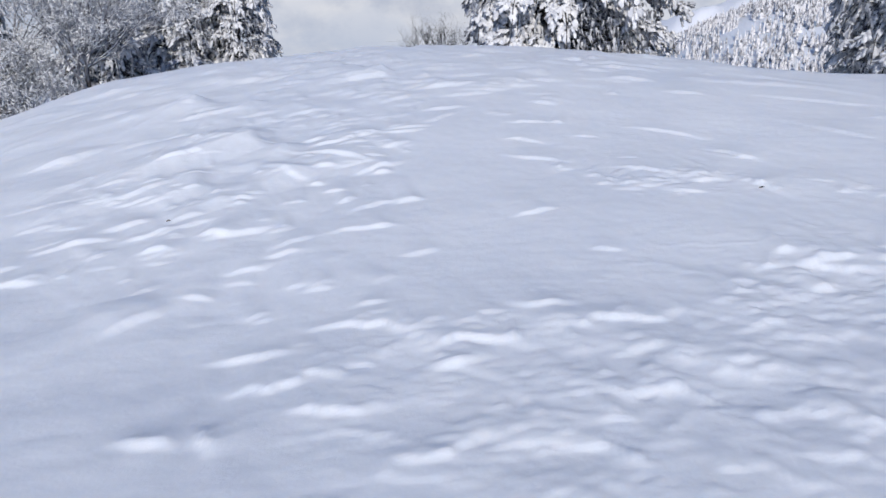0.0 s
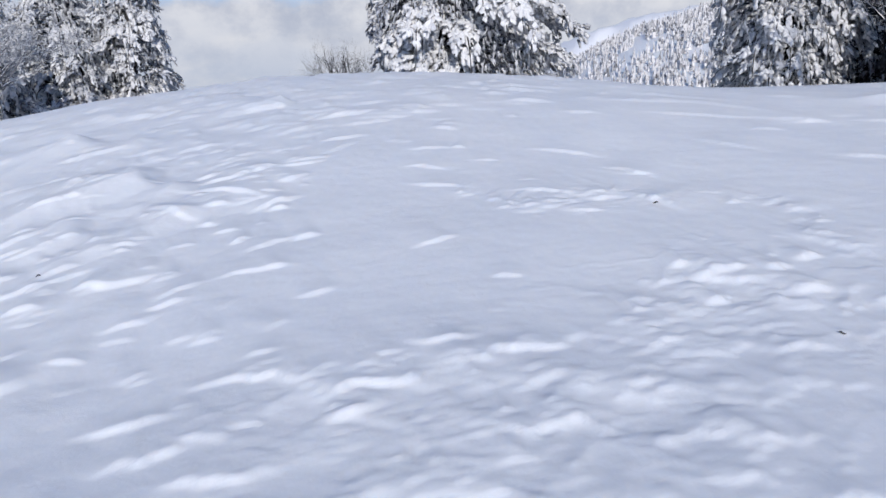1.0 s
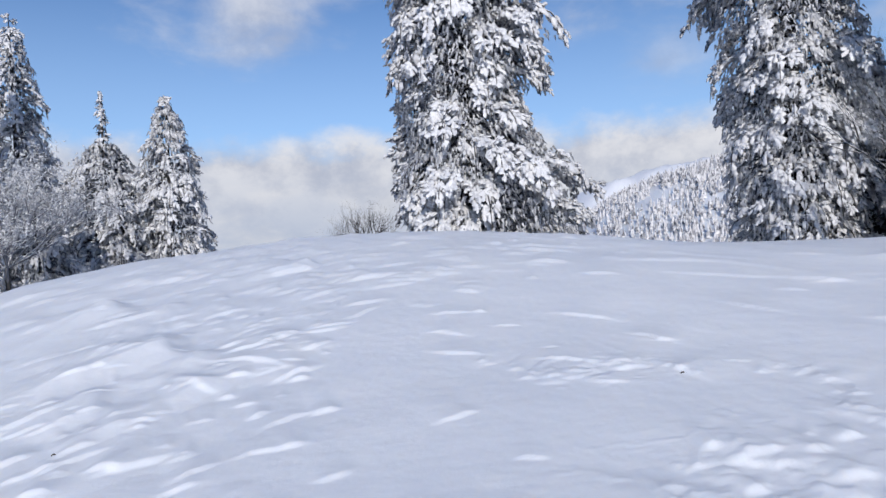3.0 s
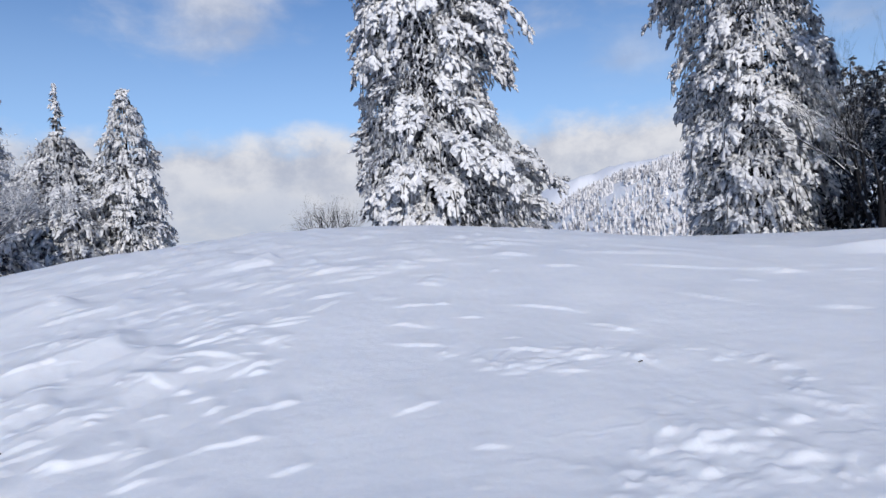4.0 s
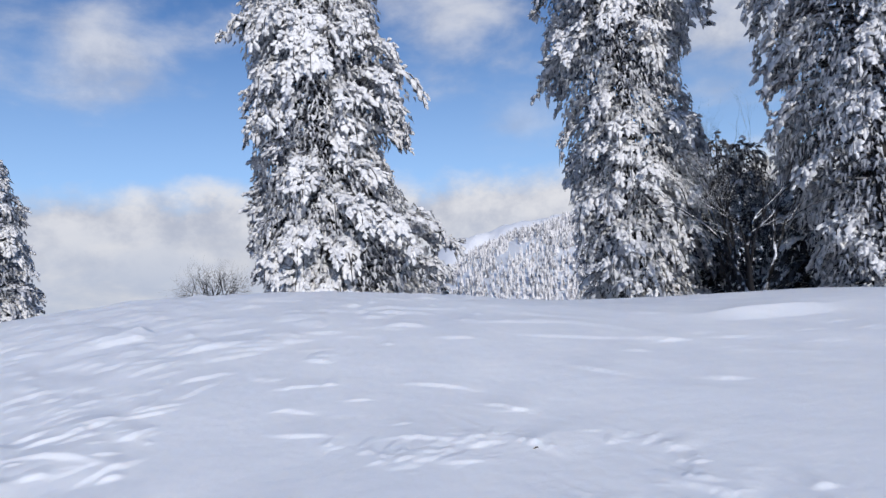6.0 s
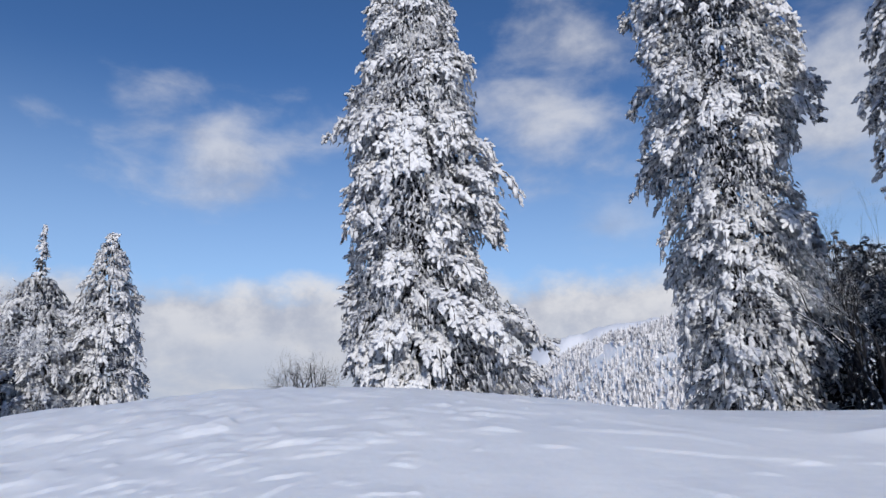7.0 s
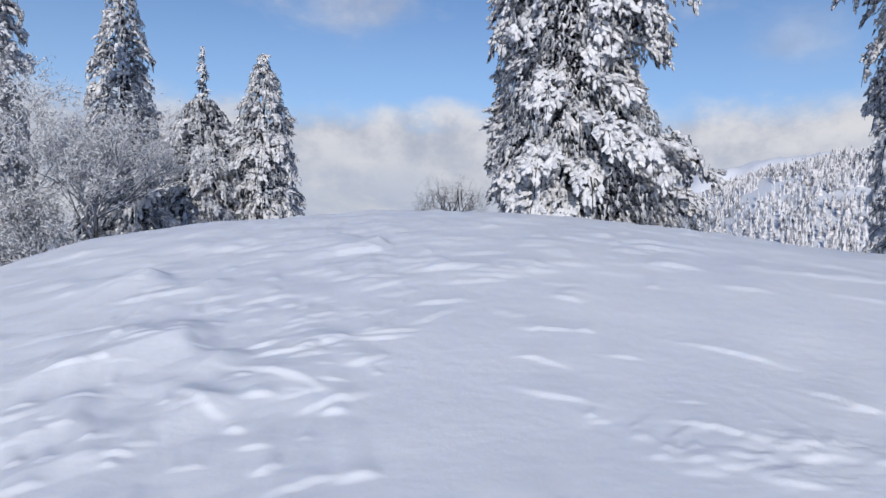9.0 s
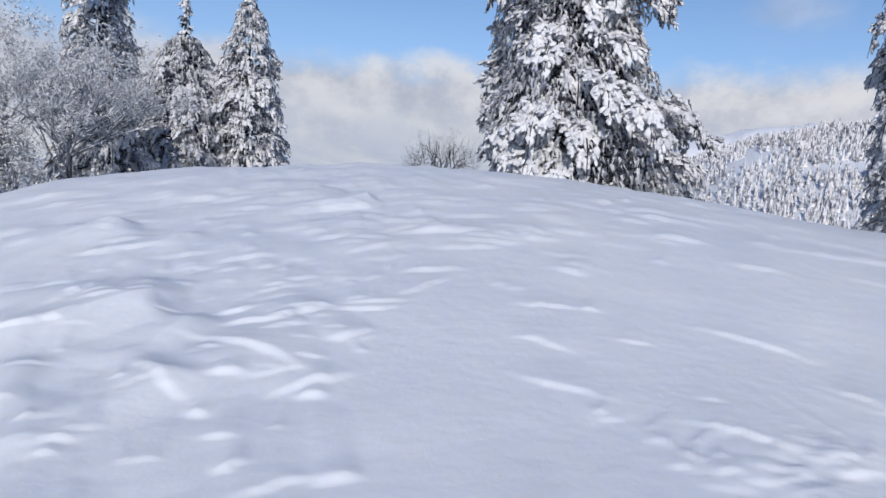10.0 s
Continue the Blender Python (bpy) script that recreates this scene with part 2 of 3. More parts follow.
def ledge(x, y, length, height, turn, wide=0.06, ragged=0.5, seed=0, snout=0.0, tail=0.40, curve=1.1):
    """A wind-cut lip: a soft foot, a face towards the near side that steepens to a crisp edge, then a long run-out behind. snout: cut off short at one end."""
    if not snout:
        tail = min(tail, 0.12 + 0.8 * length)
    s = window(x, y, 0.75 * length + wide + tail * 2.5)
    dx, dy = GX[s] - x, GY[s] - y
    c, q = math.cos(turn), math.sin(turn)
    u, v = dx * c + dy * q, -dx * q + dy * c
    line = np.linspace(-1.6 * length - 0.5, 1.6 * length + 0.5, 120)
    edge = ragged * 0.13 * min(length, 0.6) * fbm(line * 2.4 / max(length, 0.12) + seed, line * 0 + seed, 4, seed, 0.6) + 0.05 * math.sin(seed * 1.7 + 0.6) * length * (2 * line / length) ** 2
    v = v + np.interp(u, line, edge)
    g = np.exp(-np.abs(u / (0.5 * length)) ** 3)
    if snout:
        g = np.clip(0.5 + u / length, 0, 1) ** snout * step(-u - 0.06 * np.sin(v * 9 + seed), -0.5 * length - 0.14 - 0.12 * length, -0.5 * length + 0.03)
    GZ[s] += height * g * np.clip(1 + v / wide, 0, 1) ** curve * np.exp(-np.maximum(v, 0) / tail)


def hollow(x, y, a, b, depth, turn, seed=0, rim=0.35):
    """A trodden or broken-in hollow with a pushed-up rim."""
    s = window(x, y, 2.2 * max(a, b))
    dx, dy = GX[s] - x, GY[s] - y
    c, q = math.cos(turn), math.sin(turn)
    u, v = (dx * c + dy * q) / a, (-dx * q + dy * c) / b
    r = np.hypot(u, v) * (1 + 0.7 * fbm(u * 1.3 + seed, v * 1.3, 4, seed, 0.65))
    GZ[s] += 0.20 * depth * (-step(-r, -1.10, -0.35) + 2.2 * rim * np.exp(-((r - 1.30) / 0.32) ** 2) * (0.6 + 0.8 * np.maximum(fbm(u * 2, v * 2 + seed, 2, seed + 1), -0.4)))


rng = np.random.default_rng(7)
# the big drifts on the near left: two ends of the crest, height, width of the ramp
for k, (x1, y1, x2, y2, high, wide) in enumerate((
        (-3.2, 6.15, -2.12, 6.98, 0.115, 0.45), (-3.95, 7.7, -3.55, 8.9, 0.13, 0.6), (-2.75, 7.5, -2.6, 8.5, 0.07, 0.3), (-1.85, 6.1, -1.62, 6.65, 0.07, 0.3),
        (-1.6, 5.5, -1.4, 5.95, 0.05, 0.22), (-2.15, 5.1, -1.82, 5.35, 0.05, 0.2), (-2.6, 5.4, -2.2, 5.7, 0.05, 0.22), (-1.5, 9.95, -1.1, 10.35, 0.11, 0.4))):
    ledge((x1 + x2) / 2, (y1 + y2) / 2, 1.15 * math.hypot(x2 - x1, y2 - y1), high, math.atan2(y2 - y1, x2 - x1), wide, 0.45, k + 3, 0.8, 0.60 + 6 * max(high - 0.10, 0), 1.25)
# lesser lips on the left side: two ends of the crest
for k, (x1, y1, x2, y2) in enumerate((
        (-1.38, 6.50, -0.74, 6.20), (-1.01, 6.79, -0.80, 7.01), (-2.72, 6.94, -2.60, 7.40), (-1.80, 9.97, -1.35, 10.08), (-2.83, 4.70, -2.54, 4.80),
        (-2.57, 4.94, -2.37, 5.09), (-3.32, 5.25, -3.22, 5.57), (-3.72, 5.93, -3.45, 6.40), (-4.2, 7.00, -3.9, 7.35), (-2.83, 5.59, -2.5, 5.88),
        (-1.61, 4.62, -1.29, 4.77), (-2.09, 4.96, -1.92, 5.09), (-1.75, 3.42, -1.58, 3.64), (-4.42, 6.96, -4.1, 7.16), (-2.90, 4.17, -2.66, 4.16),
        (-1.33, 6.74, -1.05, 6.78), (-1.60, 6.06, -1.26, 5.80), (-3.22, 8.15, -2.64, 8.30), (-0.75, 5.90, -0.46, 6.09), (-1.92, 8.04, -1.55, 8.22),
        (-0.61, 6.51, -0.46, 6.62), (-1.24, 10.13, -0.82, 9.80), (-2.08, 4.50, -1.91, 4.50), (-1.73, 4.70, -1.55, 4.66), (0.06, 2.93, 0.24, 3.02), (1.00, 8.18, 1.20, 8.06),
        (-0.35, 5.16, -0.20, 5.21), (-1.17, 6.02, -1.02, 6.05), (-1.15, 5.66, -1.05, 5.64), (-0.62, 5.86, -0.50, 5.88))):
    ledge((x1 + x2) / 2, (y1 + y2) / 2, 1.2 * math.hypot(x2 - x1, y2 - y1), 0.030, math.atan2(y2 - y1, x2 - x1), 0.045, 0.5, k + 41)
# long thin lips out on the right and towards the crest
for k, (x1, y1, x2, y2) in enumerate((
        (3.34, 9.59, 4.79, 9.25), (4.79, 9.25, 5.42, 8.59), (4.24, 10.28, 5.25, 9.39), (3.81, 8.60, 4.86, 8.16), (5.14, 8.18, 5.73, 7.89),
        (1.96, 7.12, 2.48, 6.78), (3.75, 7.13, 4.12, 6.69), (-0.82, 8.28, -0.44, 8.65), (-0.73, 8.92, -0.36, 9.35), (-1.87, 10.24, -1.55, 10.40),
        (-0.35, 10.61, 0.28, 10.81), (0.20, 9.03, 0.59, 8.98), (0.49, 9.50, 0.88, 9.40), (0.77, 10.59, 1.41, 10.51), (-0.14, 11.6, 0.61, 11.8),
        (4.67, 7.58, 4.92, 7.49), (5.35, 7.93, 5.78, 7.94), (4.89, 6.40, 5.25, 6.25), (2.23, 10.95, 3.53, 10.78), (3.15, 4.50, 3.40, 4.15), (2.42, 5.48, 2.60, 5.12))):
    ledge((x1 + x2) / 2, (y1 + y2) / 2, 1.1 * math.hypot(x2 - x1, y2 - y1), 0.021, math.atan2(y2 - y1, x2 - x1), 0.032, 0.5, k + 81, 0.0, 0.6)
ledge(8.35, 9.27, 2.2, 0.13, 0.03, 0.5, 0.3, 120)
# lips across the middle: place, length, direction
for k, (x, y, length, turn) in enumerate((
        (-1.01, 4.51, 0.24, 0.55), (-1.22, 4.15, 0.25, 0.5), (-1.43, 3.79, 0.15, 0.1), (-0.54, 5.10, 0.32, 0.55), (-0.56, 4.66, 0.38, 0.15),
        (-0.41, 7.13, 0.42, 0.3), (-0.11, 7.52, 0.50, 0.9), (0.77, 6.68, 0.34, -0.5), (0.81, 6.11, 0.44, -0.4),
        (0.68, 4.82, 0.28, 0.45), (2.61, 6.17, 0.45, -0.8), (1.69, 5.72, 0.45, -0.45), (1.88, 5.2, 0.22, -0.2), (0.38, 8.83, 0.5, -0.1))):
    ledge(x, y, length * 1.1, 0.020, turn, 0.028, 0.6, seed=k + 1)
# crumbling edges close by
for k, (x, y, length, turn) in enumerate((
        (-0.91, 3.15, 0.33, 0.05), (-0.67, 2.87, 0.42, 0.2), (-0.32, 3.36, 0.6, -0.1), (0.22, 3.17, 0.42, -0.05),
        (-0.41, 2.65, 0.34, -0.05), (0.58, 3.48, 0.28, 0.05), (0.93, 3.33, 0.6, 0.2), (0.92, 2.72, 0.42, -0.05), (0.11, 2.36, 0.5, 0.35), (2.35, 3.86, 0.35, -0.35))):
    ledge(x, y, length * 1.1, 0.024, turn, 0.035, 1.6, seed=k + 31, tail=0.22)
# countless smaller ones
for k in range(900):
    x, y = rng.uniform(-7, 10), rng.uniform(4.0, 16.5)
    turn = -math.atan(0.42 * (x - 0.8) / math.sqrt(0.6 + (x - 0.8) ** 2)) * rng.uniform(0.6, 1.3)
    thin = 1.3 * fbm(x * 0.35 + 2, y * 0.3, 2, 40) + (0.15 if x < 0.5 else -0.30) + 0.03 * (y - 8)
    if rng.random() < 0.36 + thin:
        ledge(x, y, rng.uniform(0.08, 0.32) * (1 + 0.07 * y), rng.uniform(0.006, 0.018) * (1 + 0.03 * y), turn, rng.uniform(0.018, 0.03), 0.8, k, 0.0, rng.uniform(0.2, 0.5))
for k in range(120):
    x, y = rng.uniform(-3.2, -0.3), rng.uniform(3.5, 8.5)
    ledge(x, y, rng.uniform(0.05, 0.20), rng.uniform(0.006, 0.016), rng.uniform(-0.1, 0.9), 0.02, 1.0, 700 + k, 0.0, 0.2)
# short bright dashes up towards the crest
for k in range(230):
    x, y = rng.normal(0.0, 2.6), rng.uniform(8.5, 15.0)
    turn = -math.atan(0.42 * (x - 0.8) / math.sqrt(0.6 + (x - 0.8) ** 2)) * rng.uniform(0.4, 1.2)
    ledge(x, y, rng.uniform(0.12, 0.55), rng.uniform(0.010, 0.028), turn, rng.uniform(0.025, 0.045), 0.6, 1300 + k, 0.0, rng.uniform(0.25, 0.6))
# broken crust and old footprints round the standing place
trod = step(-(np.abs(GX - 1.9) / 2.2 + np.maximum(GY - 3.3 - 0.45 * np.maximum(GX - 1.4, 0), 0) / 0.9), -1.5, -0.7) * near * step(GY, 0.9, 1.8)
wx, wy = GX + 0.16 * fbm(GX * 2.6, GY * 2.6, 3, 70), GY + 0.16 * fbm(GX * 2.6 + 9, GY * 2.6, 3, 71)
plate = fbm(wx * 1.15, wy * 1.9, 3, 72, 0.5)
rims = np.exp(-(plate / 0.085) ** 2) * step(fbm(GX * 0.9, GY * 1.1, 2, 75), -0.12, 0.14)          # heaped rims between flat plates of crust
rims2 = np.exp(-(fbm(wx * 2.3 + 4, wy * 3.0, 3, 73, 0.5) / 0.08) ** 2) * step(fbm(GX * 1.3 + 5, GY * 1.3, 2, 77), 0.0, 0.2)
crumbs = np.sqrt(fbm(wx * 8 + 1, wy * 9, 3, 78, 0.6) ** 2 + 0.006)
heap = np.clip(rims + 0.6 * rims2, 0, 1)
GZ += trod * (0.004 * rims + 0.002 * rims2 + (0.0006 + 0.0045 * heap) * crumbs + 0.009 * fbm(GX * 1.1, GY * 1.4, 2, 76))
for k, f in enumerate(((0.90, 2.90, 0.26, 0.17, 0.040, 0.0), (1.32, 2.74, 0.20, 0.17, 0.035, -0.5), (0.0, 2.52, 0.30, 0.20, 0.035, 0.1), (-0.12, 3.0, 0.26, 0.14, 0.03, 0.1),
                       (2.22, 3.72, 0.26, 0.16, 0.045, 0.2), (2.03, 5.46, 0.30, 0.17, 0.03, -0.1), (0.62, 2.35, 0.24, 0.16, 0.035, 0.3), (1.95, 3.40, 0.20, 0.14, 0.04, 0.3))):
    hollow(*f, seed=k + 60)
for k in range(26):
    x = rng.normal(1.7, 0.95)
    y = rng.uniform(1.4, 3.6) + max(0, x - 1.3) * rng.uniform(0, 0.9)
    if x > 0.2:
        hollow(x, y, rng.uniform(0.06, 0.16), rng.uniform(0.05, 0.11), rng.uniform(0.006, 0.02), rng.uniform(-0.6, 0.6), 100 + k, 0.25)
for k in range(170):
    x = rng.normal(1.5, 1.0)
    y = rng.uniform(1.5, 3.5) + max(0, x - 1.3) * rng.uniform(0, 0.9)
    if x > -0.9:
        ledge(x, y, 0.05 + 0.36 * rng.random() ** 2.2, rng.uniform(0.005, 0.014), rng.normal(0.1, 0.5), rng.uniform(0.012, 0.024), 2.2, 900 + k, 0.0, rng.uniform(0.22, 0.5))
# an old trail of crumbled prints leading off to the right
trail = ((0.95, 5.95), (1.40, 5.50), (1.85, 5.40), (2.25, 5.52), (2.60, 5.25), (3.40, 5.20), (3.36, 4.65), (3.30, 4.10))
for k in range(60):
    q = rng.uniform(0, len(trail) - 1.001)
    i, q = int(q), q % 1
    x = trail[i][0] * (1 - q) + trail[i + 1][0] * q + rng.normal(0, 0.07)
    y = trail[i][1] * (1 - q) + trail[i + 1][1] * q + rng.normal(0, 0.10)
    ledge(x, y, 0.04 + 0.22 * rng.random() ** 2, rng.uniform(0.006, 0.015), rng.normal(-0.1, 0.5), rng.uniform(0.014, 0.028), 1.5, 1700 + k, 0.0, rng.uniform(0.15, 0.4))
# heaped prints beside the trail: two ends of the crest
for k, (x1, y1, x2, y2) in enumerate((
        (2.2, 3.97, 2.45, 4.01), (2.63, 3.95, 2.77, 3.99), (2.62, 3.65, 2.79, 3.71), (2.08, 4.1, 2.17, 4.1), (2.07, 3.63, 2.18, 3.66),
        (2.99, 3.46, 3.29, 3.46), (3.85, 3.86, 3.94, 3.88), (3.96, 4.16, 4.08, 4.16), (2.91, 4.1, 3.05, 4.12))):
    ledge((x1 + x2) / 2, (y1 + y2) / 2, 1.3 * math.hypot(x2 - x1, y2 - y1), 0.030, math.atan2(y2 - y1, x2 - x1), 0.05, 1.6, k + 2100, 0.0, 0.35)
# two shallow furrows leading off on the near left
for x0, wide in ((-1.22, 0.15), (-0.98, 0.12)):
    line = x0 - 0.10 * (GY - 3) + 0.05 * fbm(GY * 0.8, GX * 0 + x0, 2, 90)
    GZ -= 0.028 * np.exp(-((GX - line) / wide) ** 2) * step(-GY, -5.2, -4.0) * near
ledge(-1.14, 2.50, 0.24, 0.030, -0.1, 0.05, 1.2, 301, 0.0, 0.10)
ledge(-0.90, 2.50, 0.20, 0.030, -1.0, 0.045, 0.8, 302, 0.0, 0.08)
GZ += near * step(GY, 0.9, 1.9) * 0.0026 * fbm(GX * 7, GY * 7, 4, 95, 0.6)

ny, nx = GZ.shape
corner = (np.arange(ny - 1)[:, None] * nx + np.arange(nx - 1)[None, :]).ravel()
ground = mesh_object("ground", np.stack([GX, GY, GZ], -1).reshape(-1, 3),
                     np.stack([corner, corner + 1, corner + nx + 1, corner + nx], -1), SNOW, smooth=True)
tagged(ground, "wind-carved white snow shoulder falling away to valley and hills", "snow ground", kind="structure")


# ---------------------------------------------------------------- trees
def bones(points, radii, sides=5):
    """Vertices and quads of a tube along points, with a radius at each."""
    points, radii = np.asarray(points, float), np.asarray(radii, float)
    t = np.gradient(points, axis=0)
    t /= np.linalg.norm(t, axis=1)[:, None] + 1e-9
    ref = np.where(np.abs(t[:, 2:3]) > 0.9, np.array([[1.0, 0, 0]]), np.array([[0, 0, 1.0]]))
    a = np.cross(t, ref)
    a /= np.linalg.norm(a, axis=1)[:, None] + 1e-9
    b = np.cross(t, a)
    ang = np.arange(sides) * 2 * math.pi / sides
    v = points[:, None] + radii[:, None, None] * (np.cos(ang)[None, :, None] * a[:, None] + np.sin(ang)[None, :, None] * b[:, None])
    n, k = len(points), np.arange(sides)
    i = (np.arange(n - 1)[:, None] * sides + k[None]).ravel()
    j = (np.arange(n - 1)[:, None] * sides + (k[None] + 1) % sides).ravel()
    return v.reshape(-1, 3), np.stack([i, j, j + sides, i + sides], -1)


class Tubes:
    def __init__(self):
        self.v, self.f, self.n = [], [], 0

    def add(self, points, radii, sides=5):
        v, f = bones(points, radii, sides)
        self.v.append(v)
        self.f.append(f + self.n)
        self.n += len(v)

    def build(self, name, mat, parent, label=""):
        return mesh_object(name, np.concatenate(self.v), np.concatenate(self.f), mat, parent, True, label)


OCTA = np.array([(0, 2, 4), (2, 1, 4), (1, 3, 4), (3, 0, 4), (2, 0, 5), (1, 2, 5), (3, 1, 5), (0, 3, 5)])


def lobes(centres, ways, lengths, widths, r):
    """Small irregular lumps, each a stretched and jittered octahedron."""
    n = len(centres)
    side = np.cross(ways, r.normal(size=(n, 3)))
    side /= np.linalg.norm(side, axis=1)[:, None] + 1e-9
    other = np.cross(ways, side)
    wj = widths[:, None] * r.uniform(0.6, 1.3, (n, 4))
    lj = lengths[:, None]
    slip = ways * (lj * r.uniform(-0.25, 0.25, (n, 1)))
    v = np.stack([centres + side * wj[:, 0:1] + slip, centres - side * wj[:, 1:2] - slip, centres + other * wj[:, 2:3] - slip,
                  centres - other * wj[:, 3:4] + slip, centres + ways * lj * 0.62, centres - ways * lj * 0.5], 1)
    f = OCTA[None] + (np.arange(n) * 6)[:, None, None]
    return v.reshape(-1, 3), f.reshape(-1, 3)


def spikes(roots, ways, lengths, widths, r):
    """Thin pointed tufts, each a stretched tetrahedron."""
    n = len(roots)
    side = np.cross(ways, r.normal(size=(n, 3)))
    side /= np.linalg.norm(side, axis=1)[:, None] + 1e-9
    other = np.cross(ways, side)
    w_ = widths[:, None]
    v = np.stack([roots + side * w_, roots - 0.5 * side * w_ + 0.87 * other * w_, roots - 0.5 * side * w_ - 0.87 * other * w_, roots + ways * lengths[:, None]], 1)
    f = np.array([(0, 1, 3), (1, 2, 3), (2, 0, 3), (0, 2, 1)])[None] + (np.arange(n) * 4)[:, None, None]
    return v.reshape(-1, 3), f.reshape(-1, 3)


def fingers(roots, ways, sides, lengths, widths, sag, r):
    """Flattened tapering shoots that bow downwards. Returns vertices, triangles and the axis point of each vertex."""
    n = len(roots)
    flat = np.cross(sides, ways)
    v, axis_at = [], []
    for t, fat in ((0.08, 0.8), (0.74, 1.0)):
        mid = roots + ways * (lengths * t)[:, None]
        mid[:, 2] -= sag * lengths * t * t
        w_ = (widths * fat)[:, None] * r.uniform(0.6, 1.4, (n, 4))
        slip = ways * (lengths * 0.12)[:, None]
        v += [mid + sides * w_[:, 0:1] + slip, mid + flat * w_[:, 1:2] * 0.75 - slip, mid - sides * w_[:, 2:3] + slip, mid - flat * w_[:, 3:4] * 0.75 - slip]
        axis_at += [mid] * 4
    tip = roots + ways * lengths[:, None] + sides * (widths * r.uniform(-0.5, 0.5, n))[:, None]
    tip[:, 2] -= sag * lengths
    v.append(tip)
    axis_at.append(tip - 0.25 * ways * lengths[:, None])
    tri = []
    for k in range(4):
        a, b, c, d = k, (k + 1) % 4, 4 + (k + 1) % 4, 4 + k
        tri += [(a, c, b), (a, d, c), (c, d, 8)]
    f = np.array(tri)[None] + (np.arange(n) * 9)[:, None, None]
    return np.stack(v, 1).reshape(-1, 3), f.reshape(-1, 3), np.stack(axis_at, 1).reshape(-1, 3)


def unit(v):
    return v / (np.linalg.norm(v, axis=-1, keepdims=True) + 1e-9)


SPRAY_SHARE = 0.48


def conifer(name, x, y, top, left, right, boughs, clumps, seed, label, lump=0.125, coat=0.8, lean=(0, 0), face=0.0, dark_side=0.0, hang=1.0, sink=0.3, spire=2.0, needles=None):
    """A rime-laden conifer. left, right: (height, reach) pairs of its two sides, seen along face (degrees from +y); coat: how much of it is iced."""
    r = np.random.default_rng(seed)
    root = new(name)
    foot = float(lie(x, y)) - sink
    root.location = (x, y, foot)
    tagged(root, label, "conifer")
    height = top - foot
    lz, lr = np.array(left).T
    rz, rr_ = np.array(right).T
    turn = radians(face)

    def reach(s, a):
        z, c = foot + s * height, np.cos(a + turn)
        k = 0.5 * (1 - c) * np.interp(z, lz, lr) + 0.5 * (1 + c) * np.interp(z, rz, rr_)
        return k * (1 + 0.18 * perlin(a * 1.3 + seed, z * 0.7, seed) + 0.14 * perlin(a * 3.1, z * 1.8 + seed, seed + 1))

    tz = np.linspace(0, 1, 14)
    wob = 0.06 * np.stack([perlin(tz * 5, tz * 0 + seed, 1), perlin(tz * 5, tz * 0 + seed, 2)], -1)
    trunk = Tubes()
    trunk.add(np.stack([lean[0] * tz + wob[:, 0], lean[1] * tz + wob[:, 1], tz * height * 0.985], -1), 0.02 + height * 0.015 * (1 - tz) ** 0.9, 10)
    trunk.build("trunk", BARK, root)

    # boughs: each leaves the trunk, bows over and hangs, and splits into a few fingers
    s0 = np.sort(r.uniform(0.03, 0.99, boughs) ** 0.95)
    ang = (np.arange(boughs) * 2.39996 + r.normal(0, 0.4, boughs)) % (2 * math.pi) - math.pi
    s0 = np.where((s0 > spire) & (r.random(boughs) < 0.6), s0 * r.uniform(0.2, 0.8, boughs), s0)
    droop = hang * np.clip(reach(s0, ang) / 2.6, 0.16, 1.15) * r.uniform(0.9, 1.9, boughs)
    R = reach(np.maximum(s0 - 0.4 * droop / height, 0), ang) * np.where(r.random(boughs) < 0.35, r.uniform(0.55, 0.85, boughs), r.uniform(0.88, 1.0, boughs))
    bulk = np.clip(R / 2.6, 0.16, 1.15)
    drop = np.minimum(droop, 0.92 * s0 * height)
    lift = 0.25 * drop

    def along_bough(i, t):
        out = R[i] * (0.15 + 0.85 * np.sin(np.clip(t, 0, 1) * math.pi / 2))
        return out, s0[i] * height + lift[i] * np.sin(t * 2.2) - drop[i] * t ** 2.4

    twigs = Tubes()
    q = np.linspace(0.0, 1, 7)
    for i in range(boughs):
        out, up = along_bough(i, q)
        twigs.add(np.stack([lean[0] * s0[i] + np.cos(ang[i]) * out, lean[1] * s0[i] + np.sin(ang[i]) * out, up], -1), 0.010 + 0.014 * R[i] * (1 - q), 4)
    tagged(twigs.build("branchwork", BARK, root), kind="stuff")

    # sprays: flat fans of rimed shoots, laid over one another like shingles down each bough
    m = int(clumps * SPRAY_SHARE)
    b = r.choice(boughs, m, p=(bulk + 0.05) / (bulk + 0.05).sum())
    prong = r.integers(-1, 2, m)
    along = 1 - 0.80 * r.random(m) ** 1.15
    short = 1 - 0.22 * np.abs(prong) * r.random(boughs)[b]
    out, up = along_bough(b, along * short)
    out2, up2 = along_bough(b, along * short + 0.04)
    ca, sa = np.cos(ang[b]), np.sin(ang[b])
    fan = bulk[b] * (prong * 0.27 * np.clip(along * 1.4, 0, 1) + r.normal(0, 0.10, m) * (1.25 - 0.5 * along))
    rad = out + r.normal(0, 0.08, m) * bulk[b] - 0.12
    c = np.stack([lean[0] * s0[b] + ca * rad - sa * fan, lean[1] * s0[b] + sa * rad + ca * fan, up - 0.25 * np.abs(fan) + r.normal(0, 0.06, m) + 0.12], -1)
    c[:, 2] = np.maximum(c[:, 2], 0.25 + sink)
    outward, side_way = np.stack([ca, sa, 0 * ca], -1), np.stack([-sa, ca, 0 * ca], -1)
